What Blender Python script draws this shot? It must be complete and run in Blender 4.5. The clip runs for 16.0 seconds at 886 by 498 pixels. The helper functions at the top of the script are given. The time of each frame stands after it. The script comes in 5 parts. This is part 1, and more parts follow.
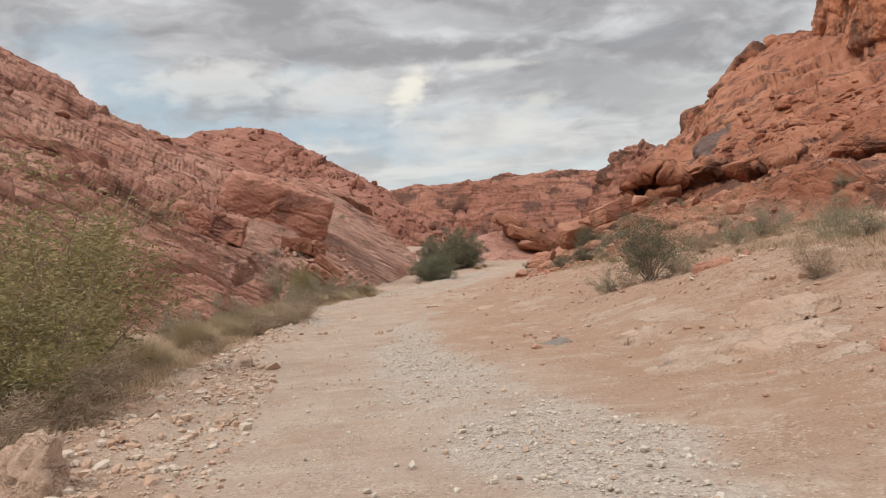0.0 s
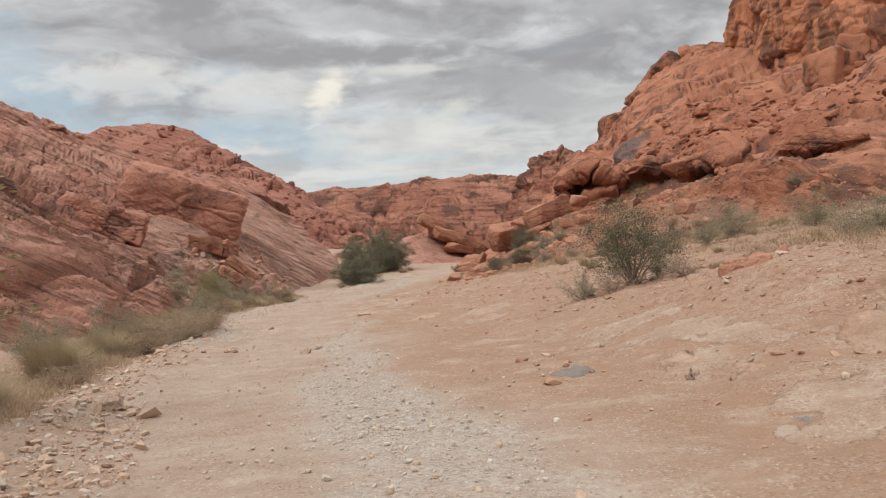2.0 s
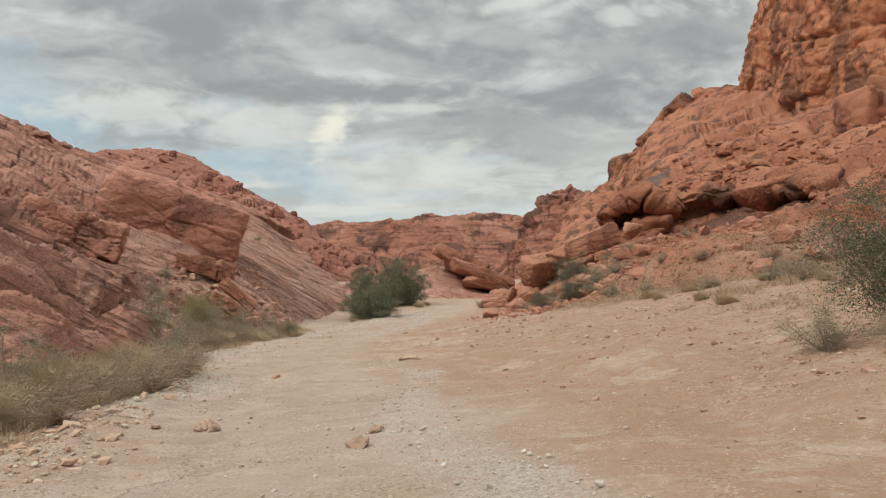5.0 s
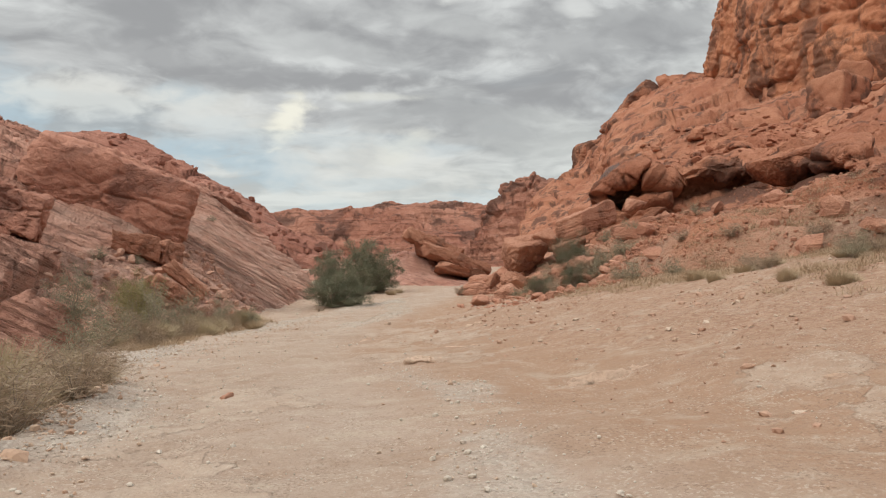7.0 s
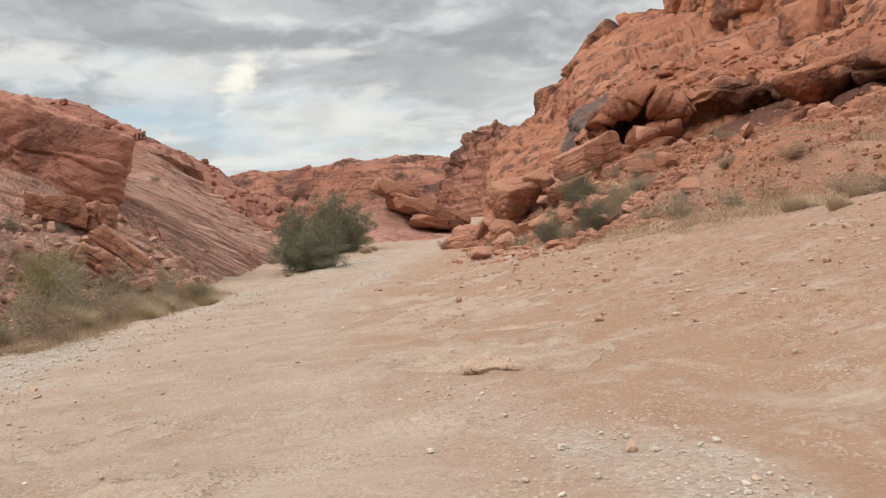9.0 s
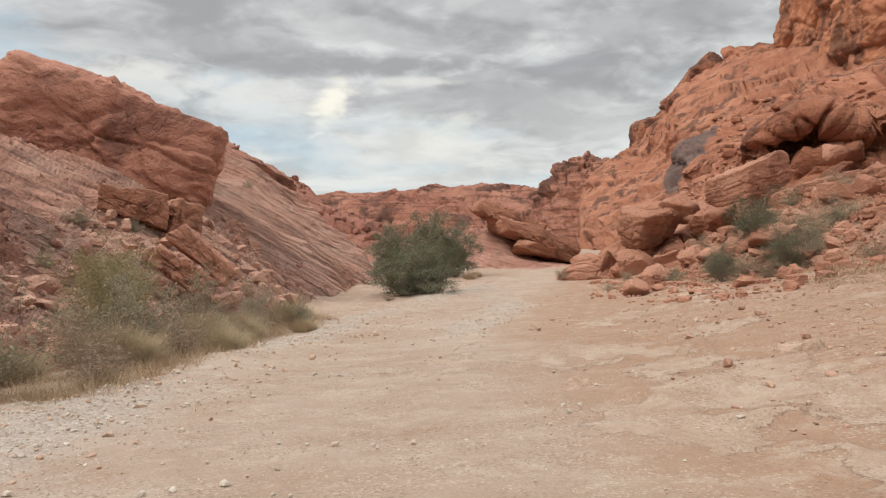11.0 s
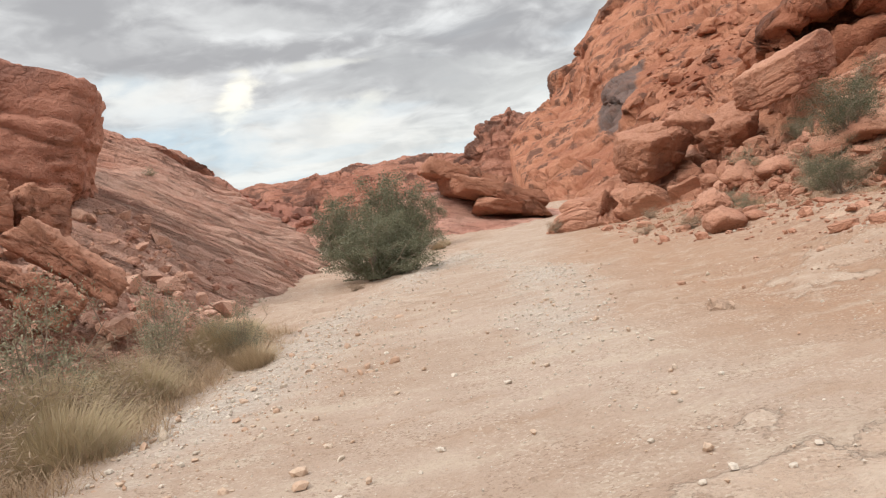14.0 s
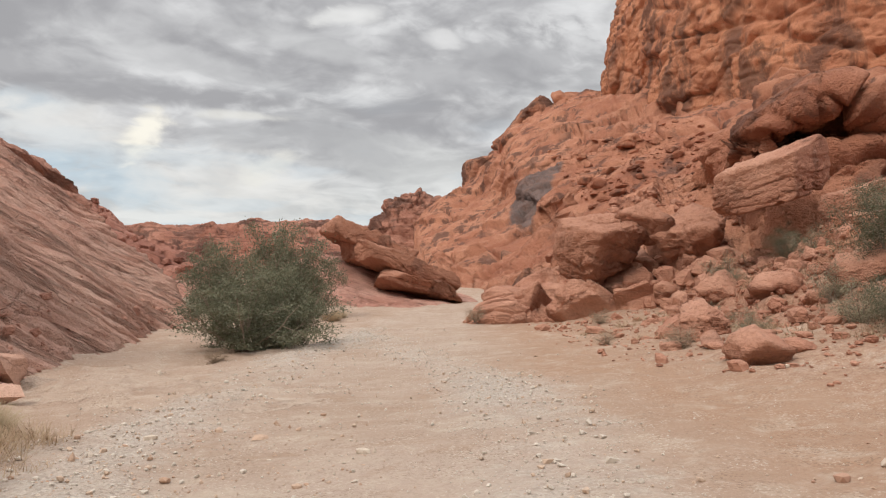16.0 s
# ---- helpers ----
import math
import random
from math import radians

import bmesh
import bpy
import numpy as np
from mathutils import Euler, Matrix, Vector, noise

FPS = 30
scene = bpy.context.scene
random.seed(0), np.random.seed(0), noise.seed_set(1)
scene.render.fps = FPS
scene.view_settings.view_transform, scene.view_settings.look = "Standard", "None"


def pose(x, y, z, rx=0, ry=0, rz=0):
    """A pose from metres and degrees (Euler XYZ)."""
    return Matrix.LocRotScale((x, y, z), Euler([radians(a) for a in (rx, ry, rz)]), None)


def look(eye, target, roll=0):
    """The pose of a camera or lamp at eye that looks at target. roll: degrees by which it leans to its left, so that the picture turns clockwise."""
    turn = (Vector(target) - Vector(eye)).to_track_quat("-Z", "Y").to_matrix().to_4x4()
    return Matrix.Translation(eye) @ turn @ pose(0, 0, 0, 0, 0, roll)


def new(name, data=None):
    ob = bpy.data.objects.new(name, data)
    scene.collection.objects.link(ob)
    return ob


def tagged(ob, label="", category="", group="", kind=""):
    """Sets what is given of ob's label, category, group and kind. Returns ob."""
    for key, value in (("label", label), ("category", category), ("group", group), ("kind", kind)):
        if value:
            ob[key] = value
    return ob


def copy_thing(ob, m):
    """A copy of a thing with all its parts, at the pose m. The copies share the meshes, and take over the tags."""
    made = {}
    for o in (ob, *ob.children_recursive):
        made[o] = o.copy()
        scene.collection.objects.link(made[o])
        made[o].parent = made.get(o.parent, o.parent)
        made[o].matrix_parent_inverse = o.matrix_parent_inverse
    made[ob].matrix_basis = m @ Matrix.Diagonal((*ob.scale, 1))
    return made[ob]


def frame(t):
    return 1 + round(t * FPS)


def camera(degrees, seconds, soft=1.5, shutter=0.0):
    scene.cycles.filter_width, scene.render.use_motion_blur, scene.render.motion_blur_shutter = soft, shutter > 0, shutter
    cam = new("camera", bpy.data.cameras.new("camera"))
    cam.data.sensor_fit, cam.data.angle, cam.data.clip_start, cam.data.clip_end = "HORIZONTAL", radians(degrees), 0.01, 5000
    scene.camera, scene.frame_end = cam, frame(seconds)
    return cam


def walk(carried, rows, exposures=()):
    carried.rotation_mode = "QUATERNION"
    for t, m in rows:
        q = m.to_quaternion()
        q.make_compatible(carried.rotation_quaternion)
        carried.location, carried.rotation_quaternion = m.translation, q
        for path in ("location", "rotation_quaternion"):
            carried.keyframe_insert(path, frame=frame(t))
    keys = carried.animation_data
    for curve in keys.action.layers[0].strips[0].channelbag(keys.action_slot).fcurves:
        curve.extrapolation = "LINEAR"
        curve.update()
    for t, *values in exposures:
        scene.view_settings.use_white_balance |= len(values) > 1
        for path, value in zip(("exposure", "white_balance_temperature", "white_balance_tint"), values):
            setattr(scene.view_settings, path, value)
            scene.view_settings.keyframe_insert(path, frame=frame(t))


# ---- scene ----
cam = camera(58.8, 16.0, soft=1.2)
PATH = [
    (0, (-0.074, -0.004, 1.518), (-0.074, 1.996, 1.56), -2.8),
    (0.5, (-0.227, 1.217, 1.502), (-0.257, 3.217, 1.497), -1.6),
    (1, (-0.36, 2.382, 1.449), (-0.299, 4.381, 1.474), -2.4),
    (1.5, (-0.557, 3.594, 1.448), (-0.396, 5.587, 1.48), -2.8),
    (2, (-0.712, 4.853, 1.432), (-0.503, 6.841, 1.475), -2.6),
    (2.5, (-0.848, 6.216, 1.393), (-0.631, 8.203, 1.468), -2.4),
    (3, (-1.018, 7.891, 1.399), (-0.826, 9.879, 1.498), -2.1),
    (3.2, (-1.146, 8.481, 1.381), (-0.961, 10.469, 1.489), -1.5),
    (5.3, (-2.151, 14.737, 1.125), (-1.922, 16.717, 1.284), -0.4),
    (5.5, (-2.264, 15.308, 1.12), (-2.02, 17.284, 1.303), -0.1),
    (6, (-2.369, 16.972, 1.09), (-2.083, 18.94, 1.306), -0.3),
    (6.5, (-2.495, 18.563, 1.095), (-2.184, 20.529, 1.284), -0.9),
    (7, (-2.545, 20.236, 0.991), (-2.228, 22.207, 1.104), -0.9),
    (7.5, (-2.622, 21.901, 0.988), (-2.289, 23.872, 1.049), -0.6),
    (8, (-2.672, 23.53, 0.988), (-2.311, 25.497, 1.01), -0.5),
    (8.5, (-2.681, 25.341, 1.033), (-2.269, 27.298, 1.033), -2.2),
    (9, (-2.696, 27.138, 1.017), (-2.29, 29.097, 1.011), -4.1),
    (9.5, (-2.856, 28.942, 1.004), (-2.546, 30.918, 1.001), -4.3),
    (10, (-3.118, 30.704, 1.019), (-2.897, 32.692, 1.017), -1.3),
    (10.2, (-3.259, 31.268, 1.013), (-3.046, 33.256, 1.033), 0.3),
    (12.3, (-4.327, 38.205, 0.977), (-4.111, 40.191, 1.067), -2.5),
    (12.5, (-4.384, 38.856, 0.978), (-4.163, 40.842, 1.053), -2.5),
    (13, (-4.518, 40.282, 0.924), (-4.281, 42.268, 0.883), -4.7),
    (13.5, (-4.548, 41.717, 0.93), (-4.272, 43.697, 0.867), -7.0),
    (14, (-4.482, 43.072, 0.967), (-4.101, 45.035, 0.965), -8.9),
    (14.5, (-4.368, 44.518, 1.025), (-3.868, 46.453, 1.098), -7.8),
    (15, (-4.247, 46.093, 0.92), (-3.693, 48.013, 1.011), -3.4),
    (15.5, (-4.016, 47.765, 0.983), (-3.437, 49.67, 1.172), 2.4),
    (16, (-3.526, 49.573, 1.097), (-2.873, 51.456, 1.27), -0.3),
]
walk(cam, [(t, look(eye, target, roll)) for t, eye, target, roll in PATH],
     [(0, -0.08, 6500, 10), (3.2, -0.1, 6500, 9), (5.4, -0.13, 6500, 3), (6.6, -0.13, 6500, 2), (7.2, -0.02, 6500, 8), (10, 0.08, 6500, 8), (12.4, 0.04, 6500, 8), (13.1, 0.26, 6500, 9),
      (13.8, 0.32, 6500, 9), (14.5, 0.08, 6500, 8), (14.95, 0.36, 6500, 9), (15.1, 0.32, 6500, 9), (15.45, 0.05, 6500, 10), (16, 0.05, 6500, 10)])


# ---- world, sun ----
SUN_EL, SUN_AZ = 48.0, -125.0     # degrees: height, and turn from straight ahead (left is negative)
sun_way = Vector((math.sin(radians(SUN_AZ)) * math.cos(radians(SUN_EL)), math.cos(radians(SUN_AZ)) * math.cos(radians(SUN_EL)), math.sin(radians(SUN_EL))))


class Nodes:
    """Short hand for node trees."""
    def __init__(self, tree):
        self.tree = tree

    def add(self, kind, _out=0, mode=None, name=None, **inputs):
        n = self.tree.nodes.new(kind)
        if kind in ("ShaderNodeMath", "ShaderNodeVectorMath"):
            n.operation = mode
        elif kind == "ShaderNodeMapRange":
            n.interpolation_type = mode
        elif kind == "ShaderNodeTexVoronoi" and mode:
            n.feature = mode
        elif kind == "ShaderNodeAttribute":
            n.attribute_name = name
        for key, v in inputs.items():
            key = key.replace("_", " ")
            sock = n.inputs[int(key[2:])] if key.startswith("in") and key[2:].isdigit() else n.inputs[key]
            if isinstance(v, bpy.types.NodeSocket):
                self.tree.links.new(v, sock)
            else:
                sock.default_value = v
        return n.outputs[_out] if len(n.outputs) else n

    def math(self, op, a, b=0.0, c=0.0):
        return self.add("ShaderNodeMath", mode=op, in0=a, in1=b, in2=c)

    def mix(self, f, a, b, blend="MIX"):
        n = self.tree.nodes.new("ShaderNodeMix")
        n.data_type, n.blend_type = "RGBA", blend
        for i, v in ((0, f), (6, a), (7, b)):
            if isinstance(v, bpy.types.NodeSocket):
                self.tree.links.new(v, n.inputs[i])
            else:
                n.inputs[i].default_value = v if i == 0 else (*v, 1.0) if len(v) == 3 else v
        return n.outputs[2]

    def ramp(self, f, lo, hi, to=(0.0, 1.0)):
        return self.add("ShaderNodeMapRange", mode="SMOOTHSTEP", Value=f, From_Min=lo, From_Max=hi, To_Min=to[0], To_Max=to[1])

    def noise(self, vec, scale, detail=4.0, rough=0.55, distortion=0.0, out=0):
        return self.add("ShaderNodeTexNoise", out, Vector=vec, Scale=scale, Detail=detail, Roughness=rough, Distortion=distortion)

    def mapping(self, vec, scale=(1, 1, 1), rot=(0, 0, 0), loc=(0, 0, 0)):
        return self.add("ShaderNodeMapping", Vector=vec, Scale=scale, Rotation=[radians(a) for a in rot], Location=loc)


world = bpy.data.worlds.new("sky")
scene.world = world
world.use_nodes = True
world.node_tree.nodes.clear()
w = Nodes(world.node_tree)
way = w.add("ShaderNodeTexCoord")
sep = world.node_tree.nodes.new("ShaderNodeSeparateXYZ")
world.node_tree.links.new(way, sep.inputs[0])
up = w.math("MAXIMUM", sep.outputs[2], 0.0)
flat = w.math("ADD", up, 0.15)
px, py = w.math("DIVIDE", sep.outputs[0], flat), w.math("DIVIDE", sep.outputs[1], flat)
plane = w.add("ShaderNodeCombineXYZ", X=px, Y=py, Z=0.0)
air = world.node_tree.nodes.new("ShaderNodeTexSky")
air.sky_type, air.sun_disc, air.sun_elevation, air.sun_rotation = "NISHITA", False, radians(SUN_EL), radians(SUN_AZ)
blue = w.mix(1.0, air.outputs[0], (0.075, 0.075, 0.075), "MULTIPLY")
blue = w.mix(0.8, blue, (0.57, 0.695, 0.775))
warp = w.add("ShaderNodeVectorMath", mode="ADD", in0=plane, in1=w.mix(0.35, (0, 0, 0), w.noise(plane, 1.8, 3.0, out=1)))
billow = w.noise(w.mapping(warp, (1.0, 1.15, 1.0), (0, 0, -14), (3.1, 0.4, 0)), 2.3, 7.0, 0.52, 0.3)
broad = w.noise(w.mapping(plane, (0.6, 1.1, 1.0), (0, 0, -6), (0.7, 2.2, 0)), 1.0, 3.0, 0.5, 0.2)
puff = w.noise(w.mapping(warp, (1.0, 1.0, 1.0), (0, 0, 20), (1.3, 5.2, 0)), 6.5, 5.0, 0.5, 0.5)
shade = w.math("ADD", w.math("MULTIPLY", billow, 0.55), w.math("ADD", w.math("MULTIPLY", broad, 0.25), w.math("MULTIPLY", puff, 0.20)))
grey = w.ramp(shade, 0.41, 0.60)
low = w.ramp(up, 0.08, 0.24)
dark = w.mix(low, (0.60, 0.62, 0.615), (0.37, 0.37, 0.385))
lit = w.mix(low, (0.77, 0.785, 0.765), (0.74, 0.745, 0.75))
cloud = w.mix(grey, dark, lit)
gap = w.noise(w.mapping(warp, (1.0, 1.6, 1.0), (0, 0, 0), (5.0, 1.7, 0)), 1.5, 6.0, 0.5, 0.2)
open_sky = w.math("MULTIPLY", w.ramp(gap, 0.50, 0.62), w.ramp(up, 0.30, 0.16))
ahead = w.math("MAXIMUM", sep.outputs[1], 0.05)
az, el = w.math("DIVIDE", sep.outputs[0], ahead), w.math("DIVIDE", sep.outputs[2], ahead)
front = w.add("ShaderNodeCombineXYZ", X=az, Y=w.math("MULTIPLY", el, 1.9), Z=0.0)
ragged = w.math("ADD", w.math("MULTIPLY", w.math("SUBTRACT", w.noise(front, 26.0, 5.0, 0.55, 0.4), 0.5), 1.7), w.math("MULTIPLY", w.math("SUBTRACT", w.noise(front, 9.0, 3.0, 0.5, 0.3), 0.5), 1.9))


def bank(x, y, wide, high, lean=0.0):
    """A soft-edged bank of cloud, by its bearing and height over the horizon, both as slopes."""
    u = w.math("DIVIDE", w.math("SUBTRACT", az, x), wide)
    v = w.math("DIVIDE", w.math("ADD", w.math("SUBTRACT", el, y), w.math("MULTIPLY", w.math("SUBTRACT", az, x), lean)), high)
    d = w.math("SQRT", w.math("ADD", w.math("MULTIPLY", u, u), w.math("MULTIPLY", v, v)))
    return w.ramp(w.math("ADD", d, ragged), 1.35, 0.35)


PALE_BLUE, WHITE, GREY, DEEP = blue, (0.80, 0.79, 0.76), (0.45, 0.455, 0.465), (0.335, 0.335, 0.35)
for x, y, wide, high, lean, strength, tone in (
        (-0.22, 0.176, 0.15, 0.026, 0.0, 0.85, PALE_BLUE), (-0.06, 0.165, 0.07, 0.030, 0.2, 0.7, PALE_BLUE), (-0.38, 0.232, 0.07, 0.035, 0.0, 0.85, PALE_BLUE), (-0.44, 0.290, 0.10, 0.040, 0.2, 0.6, PALE_BLUE),
        (-0.17, 0.250, 0.05, 0.016, 0.0, 0.6, PALE_BLUE), (-0.27, 0.246, 0.11, 0.026, 0.05, 0.8, WHITE), (-0.12, 0.228, 0.10, 0.030, 0.0, 0.6, WHITE), (0.07, 0.165, 0.15, 0.040, 0.1, 0.6, WHITE),
        (0.33, 0.205, 0.14, 0.035, 0.1, 0.5, (0.66, 0.67, 0.66)), (0.51, 0.300, 0.06, 0.035, -0.5, 0.7, (0.68, 0.69, 0.69)), (0.08, 0.232, 0.06, 0.020, 0.0, 0.6, GREY), (0.19, 0.238, 0.09, 0.034, 0.2, 0.7, GREY),
        (0.0, 0.273, 0.14, 0.016, -0.02, 0.95, (0.37, 0.37, 0.385)), (0.42, 0.350, 0.22, 0.055, -0.1, 0.6, DEEP), (0.05, 0.435, 0.45, 0.040, 0.02, 0.7, DEEP), (-0.36, 0.395, 0.22, 0.030, 0.1, 0.4, DEEP),
        (-0.28, 0.300, 0.16, 0.016, 0.0, 0.4, (0.52, 0.52, 0.53)), (0.02, 0.315, 0.12, 0.016, 0.1, 0.5, (0.62, 0.625, 0.63)), (0.15, 0.355, 0.09, 0.014, 0.15, 0.5, (0.60, 0.605, 0.61)),
        (0.22, 0.402, 0.045, 0.013, -0.2, 0.8, (0.78, 0.78, 0.77)), (0.348, 0.383, 0.025, 0.015, 0.0, 0.8, (0.74, 0.74, 0.74)), (-0.08, 0.405, 0.04, 0.013, 0.0, 0.6, (0.64, 0.65, 0.67)),
        (0.118, 0.192, 0.045, 0.018, -0.45, 0.6, (0.84, 0.83, 0.77)), (0.088, 0.254, 0.06, 0.006, 0.0, 0.6, (0.78, 0.77, 0.72)), (-0.036, 0.222, 0.026, 0.028, -0.6, 0.9, (0.97, 0.93, 0.82))):
    cloud = w.mix(w.math("MULTIPLY", bank(x, y, wide, high, lean), strength), cloud, tone)
sky_colour = w.mix(w.math("MULTIPLY", open_sky, 0.3), cloud, blue)
overcast = w.ramp(up, 0.32, 1.0, (1.0, 3.0))
back = w.add("ShaderNodeBackground", Color=sky_colour, Strength=overcast)
w.add("ShaderNodeOutputWorld", Surface=back)

sun = new("sun", bpy.data.lights.new("sun", "SUN"))
sun.data.energy, sun.data.angle, sun.data.color = 1.85, radians(20), (1.0, 0.93, 0.84)
sun.matrix_world = look(sun_way * 100, (0, 0, 0))


# ---- noise in arrays ----
def hash3(i, j, k, seed):
    h = (i.astype(np.int64) * 374761393 + j.astype(np.int64) * 668265263 + k.astype(np.int64) * 2147483647 + seed * 974634533) & 0xFFFFFFFF
    h = ((h ^ (h >> 13)) * 1274126177) & 0xFFFFFFFF
    h = ((h ^ (h >> 16)) * 2246822519) & 0xFFFFFFFF
    return ((h ^ (h >> 15)) & 0xFFFFFF) / float(0x1000000)


def vnoise(p, seed=0):
    """Smooth noise, -1 to 1, at points p (n, 3)."""
    c = np.floor(p)
    f = p - c
    f = f * f * f * (f * (f * 6 - 15) + 10)
    c = c.astype(np.int64)
    out = np.zeros(len(p))
    for a in (0, 1):
        for b in (0, 1):
            for d in (0, 1):
                wgt = (f[:, 0] if a else 1 - f[:, 0]) * (f[:, 1] if b else 1 - f[:, 1]) * (f[:, 2] if d else 1 - f[:, 2])
                out += wgt * hash3(c[:, 0] + a, c[:, 1] + b, c[:, 2] + d, seed)
    return out * 2 - 1


def fbm(p, octaves=4, seed=0, gain=0.5):
    out, amp = np.zeros(len(p)), 1.0
    for o in range(octaves):
        out += amp * vnoise(p * 2.0 ** o + 17.3 * o, seed + o)
        amp *= gain
    return out


def cells(p, seed=0):
    """Distances to the nearest and second nearest cell point, and the nearest cell's own number 0 to 1."""
    c = np.floor(p).astype(np.int64)
    d1, d2, own = np.full(len(p), 9.0), np.full(len(p), 9.0), np.zeros(len(p))
    for a in (-1, 0, 1):
        for b in (-1, 0, 1):
            for d in (-1, 0, 1):
                i, j, k = c[:, 0] + a, c[:, 1] + b, c[:, 2] + d
                q = np.stack([i + hash3(i, j, k, seed), j + hash3(i, j, k, seed + 1), k + hash3(i, j, k, seed + 2)], 1)
                r = np.sqrt(((q - p) ** 2).sum(1))
                near = r < d1
                d2 = np.where(near, d1, np.minimum(d2, r))
                own = np.where(near, hash3(i, j, k, seed + 3), own)
                d1 = np.minimum(d1, r)
    return d1, d2, own


# ---- meshes from arrays ----
def mesh_np(name, verts, faces, mat, smooth=False, marks=None):
    verts, faces = np.asarray(verts, np.float32), np.asarray(faces, np.int32)
    me = bpy.data.meshes.new(name)
    me.vertices.add(len(verts))
    me.vertices.foreach_set("co", verts.ravel())
    n, k = faces.shape
    me.loops.add(n * k)
    me.loops.foreach_set("vertex_index", faces.ravel())
    me.polygons.add(n)
    me.polygons.foreach_set("loop_start", np.arange(0, n * k, k, dtype=np.int32))
    me.polygons.foreach_set("use_smooth", np.full(n, smooth))
    for key, values in (marks or {}).items():
        me.attributes.new(key, "FLOAT", "POINT").data.foreach_set("value", np.asarray(values, np.float32))
    me.materials.append(mat)
    me.update(calc_edges=True)
    return me


def part(name, me, parent, label=""):
    ob = new(name, me)
    ob.parent = parent
    return tagged(ob, label=label)


def grid_faces(nu, nv):
    i = np.arange(nu * nv).reshape(nu, nv)
    return np.stack([i[:-1, :-1], i[1:, :-1], i[1:, 1:], i[:-1, 1:]], -1).reshape(-1, 4)


def spline(ctrl, n, bunch=None):
    """Catmull-Rom through ctrl (m, ...) at n even steps."""
    ctrl = np.asarray(ctrl, float)
    ext = np.concatenate([[2 * ctrl[0] - ctrl[1]], ctrl, [2 * ctrl[-1] - ctrl[-2]]])
    t = np.linspace(0, len(ctrl) - 1, n) if bunch is None else bunch * (len(ctrl) - 1)
    i = np.minimum(t.astype(int), len(ctrl) - 2)
    f = (t - i).reshape(-1, *[1] * (ctrl.ndim - 1))
    a, b, c, d = ext[i], ext[i + 1], ext[i + 2], ext[i + 3]
    return 0.5 * (2 * b + (c - a) * f + (2 * a - 5 * b + 4 * c - d) * f ** 2 + (3 * b - a - 3 * c + d) * f ** 3)


def chord_spline(ctrl, shares):
    """A smooth curve through ctrl whose bends follow the chords' lengths; shares: the number of points in each stretch."""
    c = np.asarray(ctrl, float)
    L = np.linalg.norm(np.diff(c, axis=0), axis=1)[:, None]
    d = np.diff(c, axis=0) / L
    v = np.concatenate([d[:1], (d[:-1] * L[1:] + d[1:] * L[:-1]) / (L[1:] + L[:-1]), d[-1:]])
    out = []
    for i, n in enumerate(shares):
        f = np.linspace(0, 1, n, endpoint=i == len(shares) - 1)[:, None]
        h = (2 * f ** 3 - 3 * f ** 2 + 1, f ** 3 - 2 * f ** 2 + f, 3 * f ** 2 - 2 * f ** 3, f ** 3 - f ** 2)
        out.append(h[0] * c[i] + h[1] * v[i] * L[i] + h[2] * c[i + 1] + h[3] * v[i + 1] * L[i])
    return np.concatenate(out)


def normals(grid):
    du, dv = np.gradient(grid, axis=0), np.gradient(grid, axis=1)
    n = np.cross(du, dv)
    return n / (np.linalg.norm(n, axis=-1, keepdims=True) + 1e-9)


def crag(p, n, bed, swell=(), blocks=(), beds=(), fine=(), seed=0, calm=None, keep=0.0, calm_size=99.0, notch=0.0, wave=12.0):
    """Pushes points p along n into weathered rock. swell, fine: (metres across, metres deep) of rounded forms; blocks: the same of
    cracked blocks; beds: (thickness, depth) of layers whose normal is bed; calm: where the rock is smooth slab, a function of the points."""
    bed = np.array(bed, float) / np.linalg.norm(bed)
    h = p @ bed
    d, wild = np.zeros(len(p)), 1.0 if calm is None else 1 - calm(p)
    for k, (size, deep) in enumerate(swell):
        d += deep * fbm(p / size, 3, seed + 40 + 7 * k)
    for k, (size, deep) in enumerate(blocks):
        q = p / size + (h * 0.9 / size)[:, None] * bed
        q = q + 0.4 * np.stack([vnoise(p / size * 0.8 + o, seed + 31 + o) for o in (0, 11, 23)], 1)
        d1, d2, own = cells(q, seed + 90 * k)
        gate = np.clip(0.6 + 1.3 * vnoise(p / (size * 3.5), seed + 77 + k), 0, 1.2)
        tilt = ((q - np.floor(q)) - 0.5) @ (np.array([0.8, -0.6, 0.3])) * (hash3(np.floor(own * 997), np.floor(own * 131), 0 * own, seed) - 0.5)
        d += (wild if size < calm_size else 1.0) * gate * deep * ((own - 0.5) * 1.5 + tilt + 0.15 * (0.6 - d1) - 1.1 * np.clip(1 - (d2 - d1) / 0.10, 0, 1) ** 1.5)
    for k, (thick, deep) in enumerate(beds):
        b = h / thick + 0.75 * fbm(p / (thick * wave), 3, seed + 5 + k)
        gate = np.clip(0.5 + 0.9 * vnoise(p / (thick * 14.0), seed + 8 + k), keep, 1)
        f = b - np.floor(b)
        d += gate * deep * (1 - (0.88 if thick > 1.0 else 0.0) * (1 - wild)) * (np.where(f < 0.88, 0.5 - f * 0.57, (f - 0.88) / 0.12 * 0.5) - notch * np.exp(-((f - 0.86) / 0.07) ** 2))
    for k, (size, deep) in enumerate(fine):
        d += deep * fbm(p / size, 3, seed + 60 + k, 0.55)
    return p + n * d[:, None]


ICO = {}


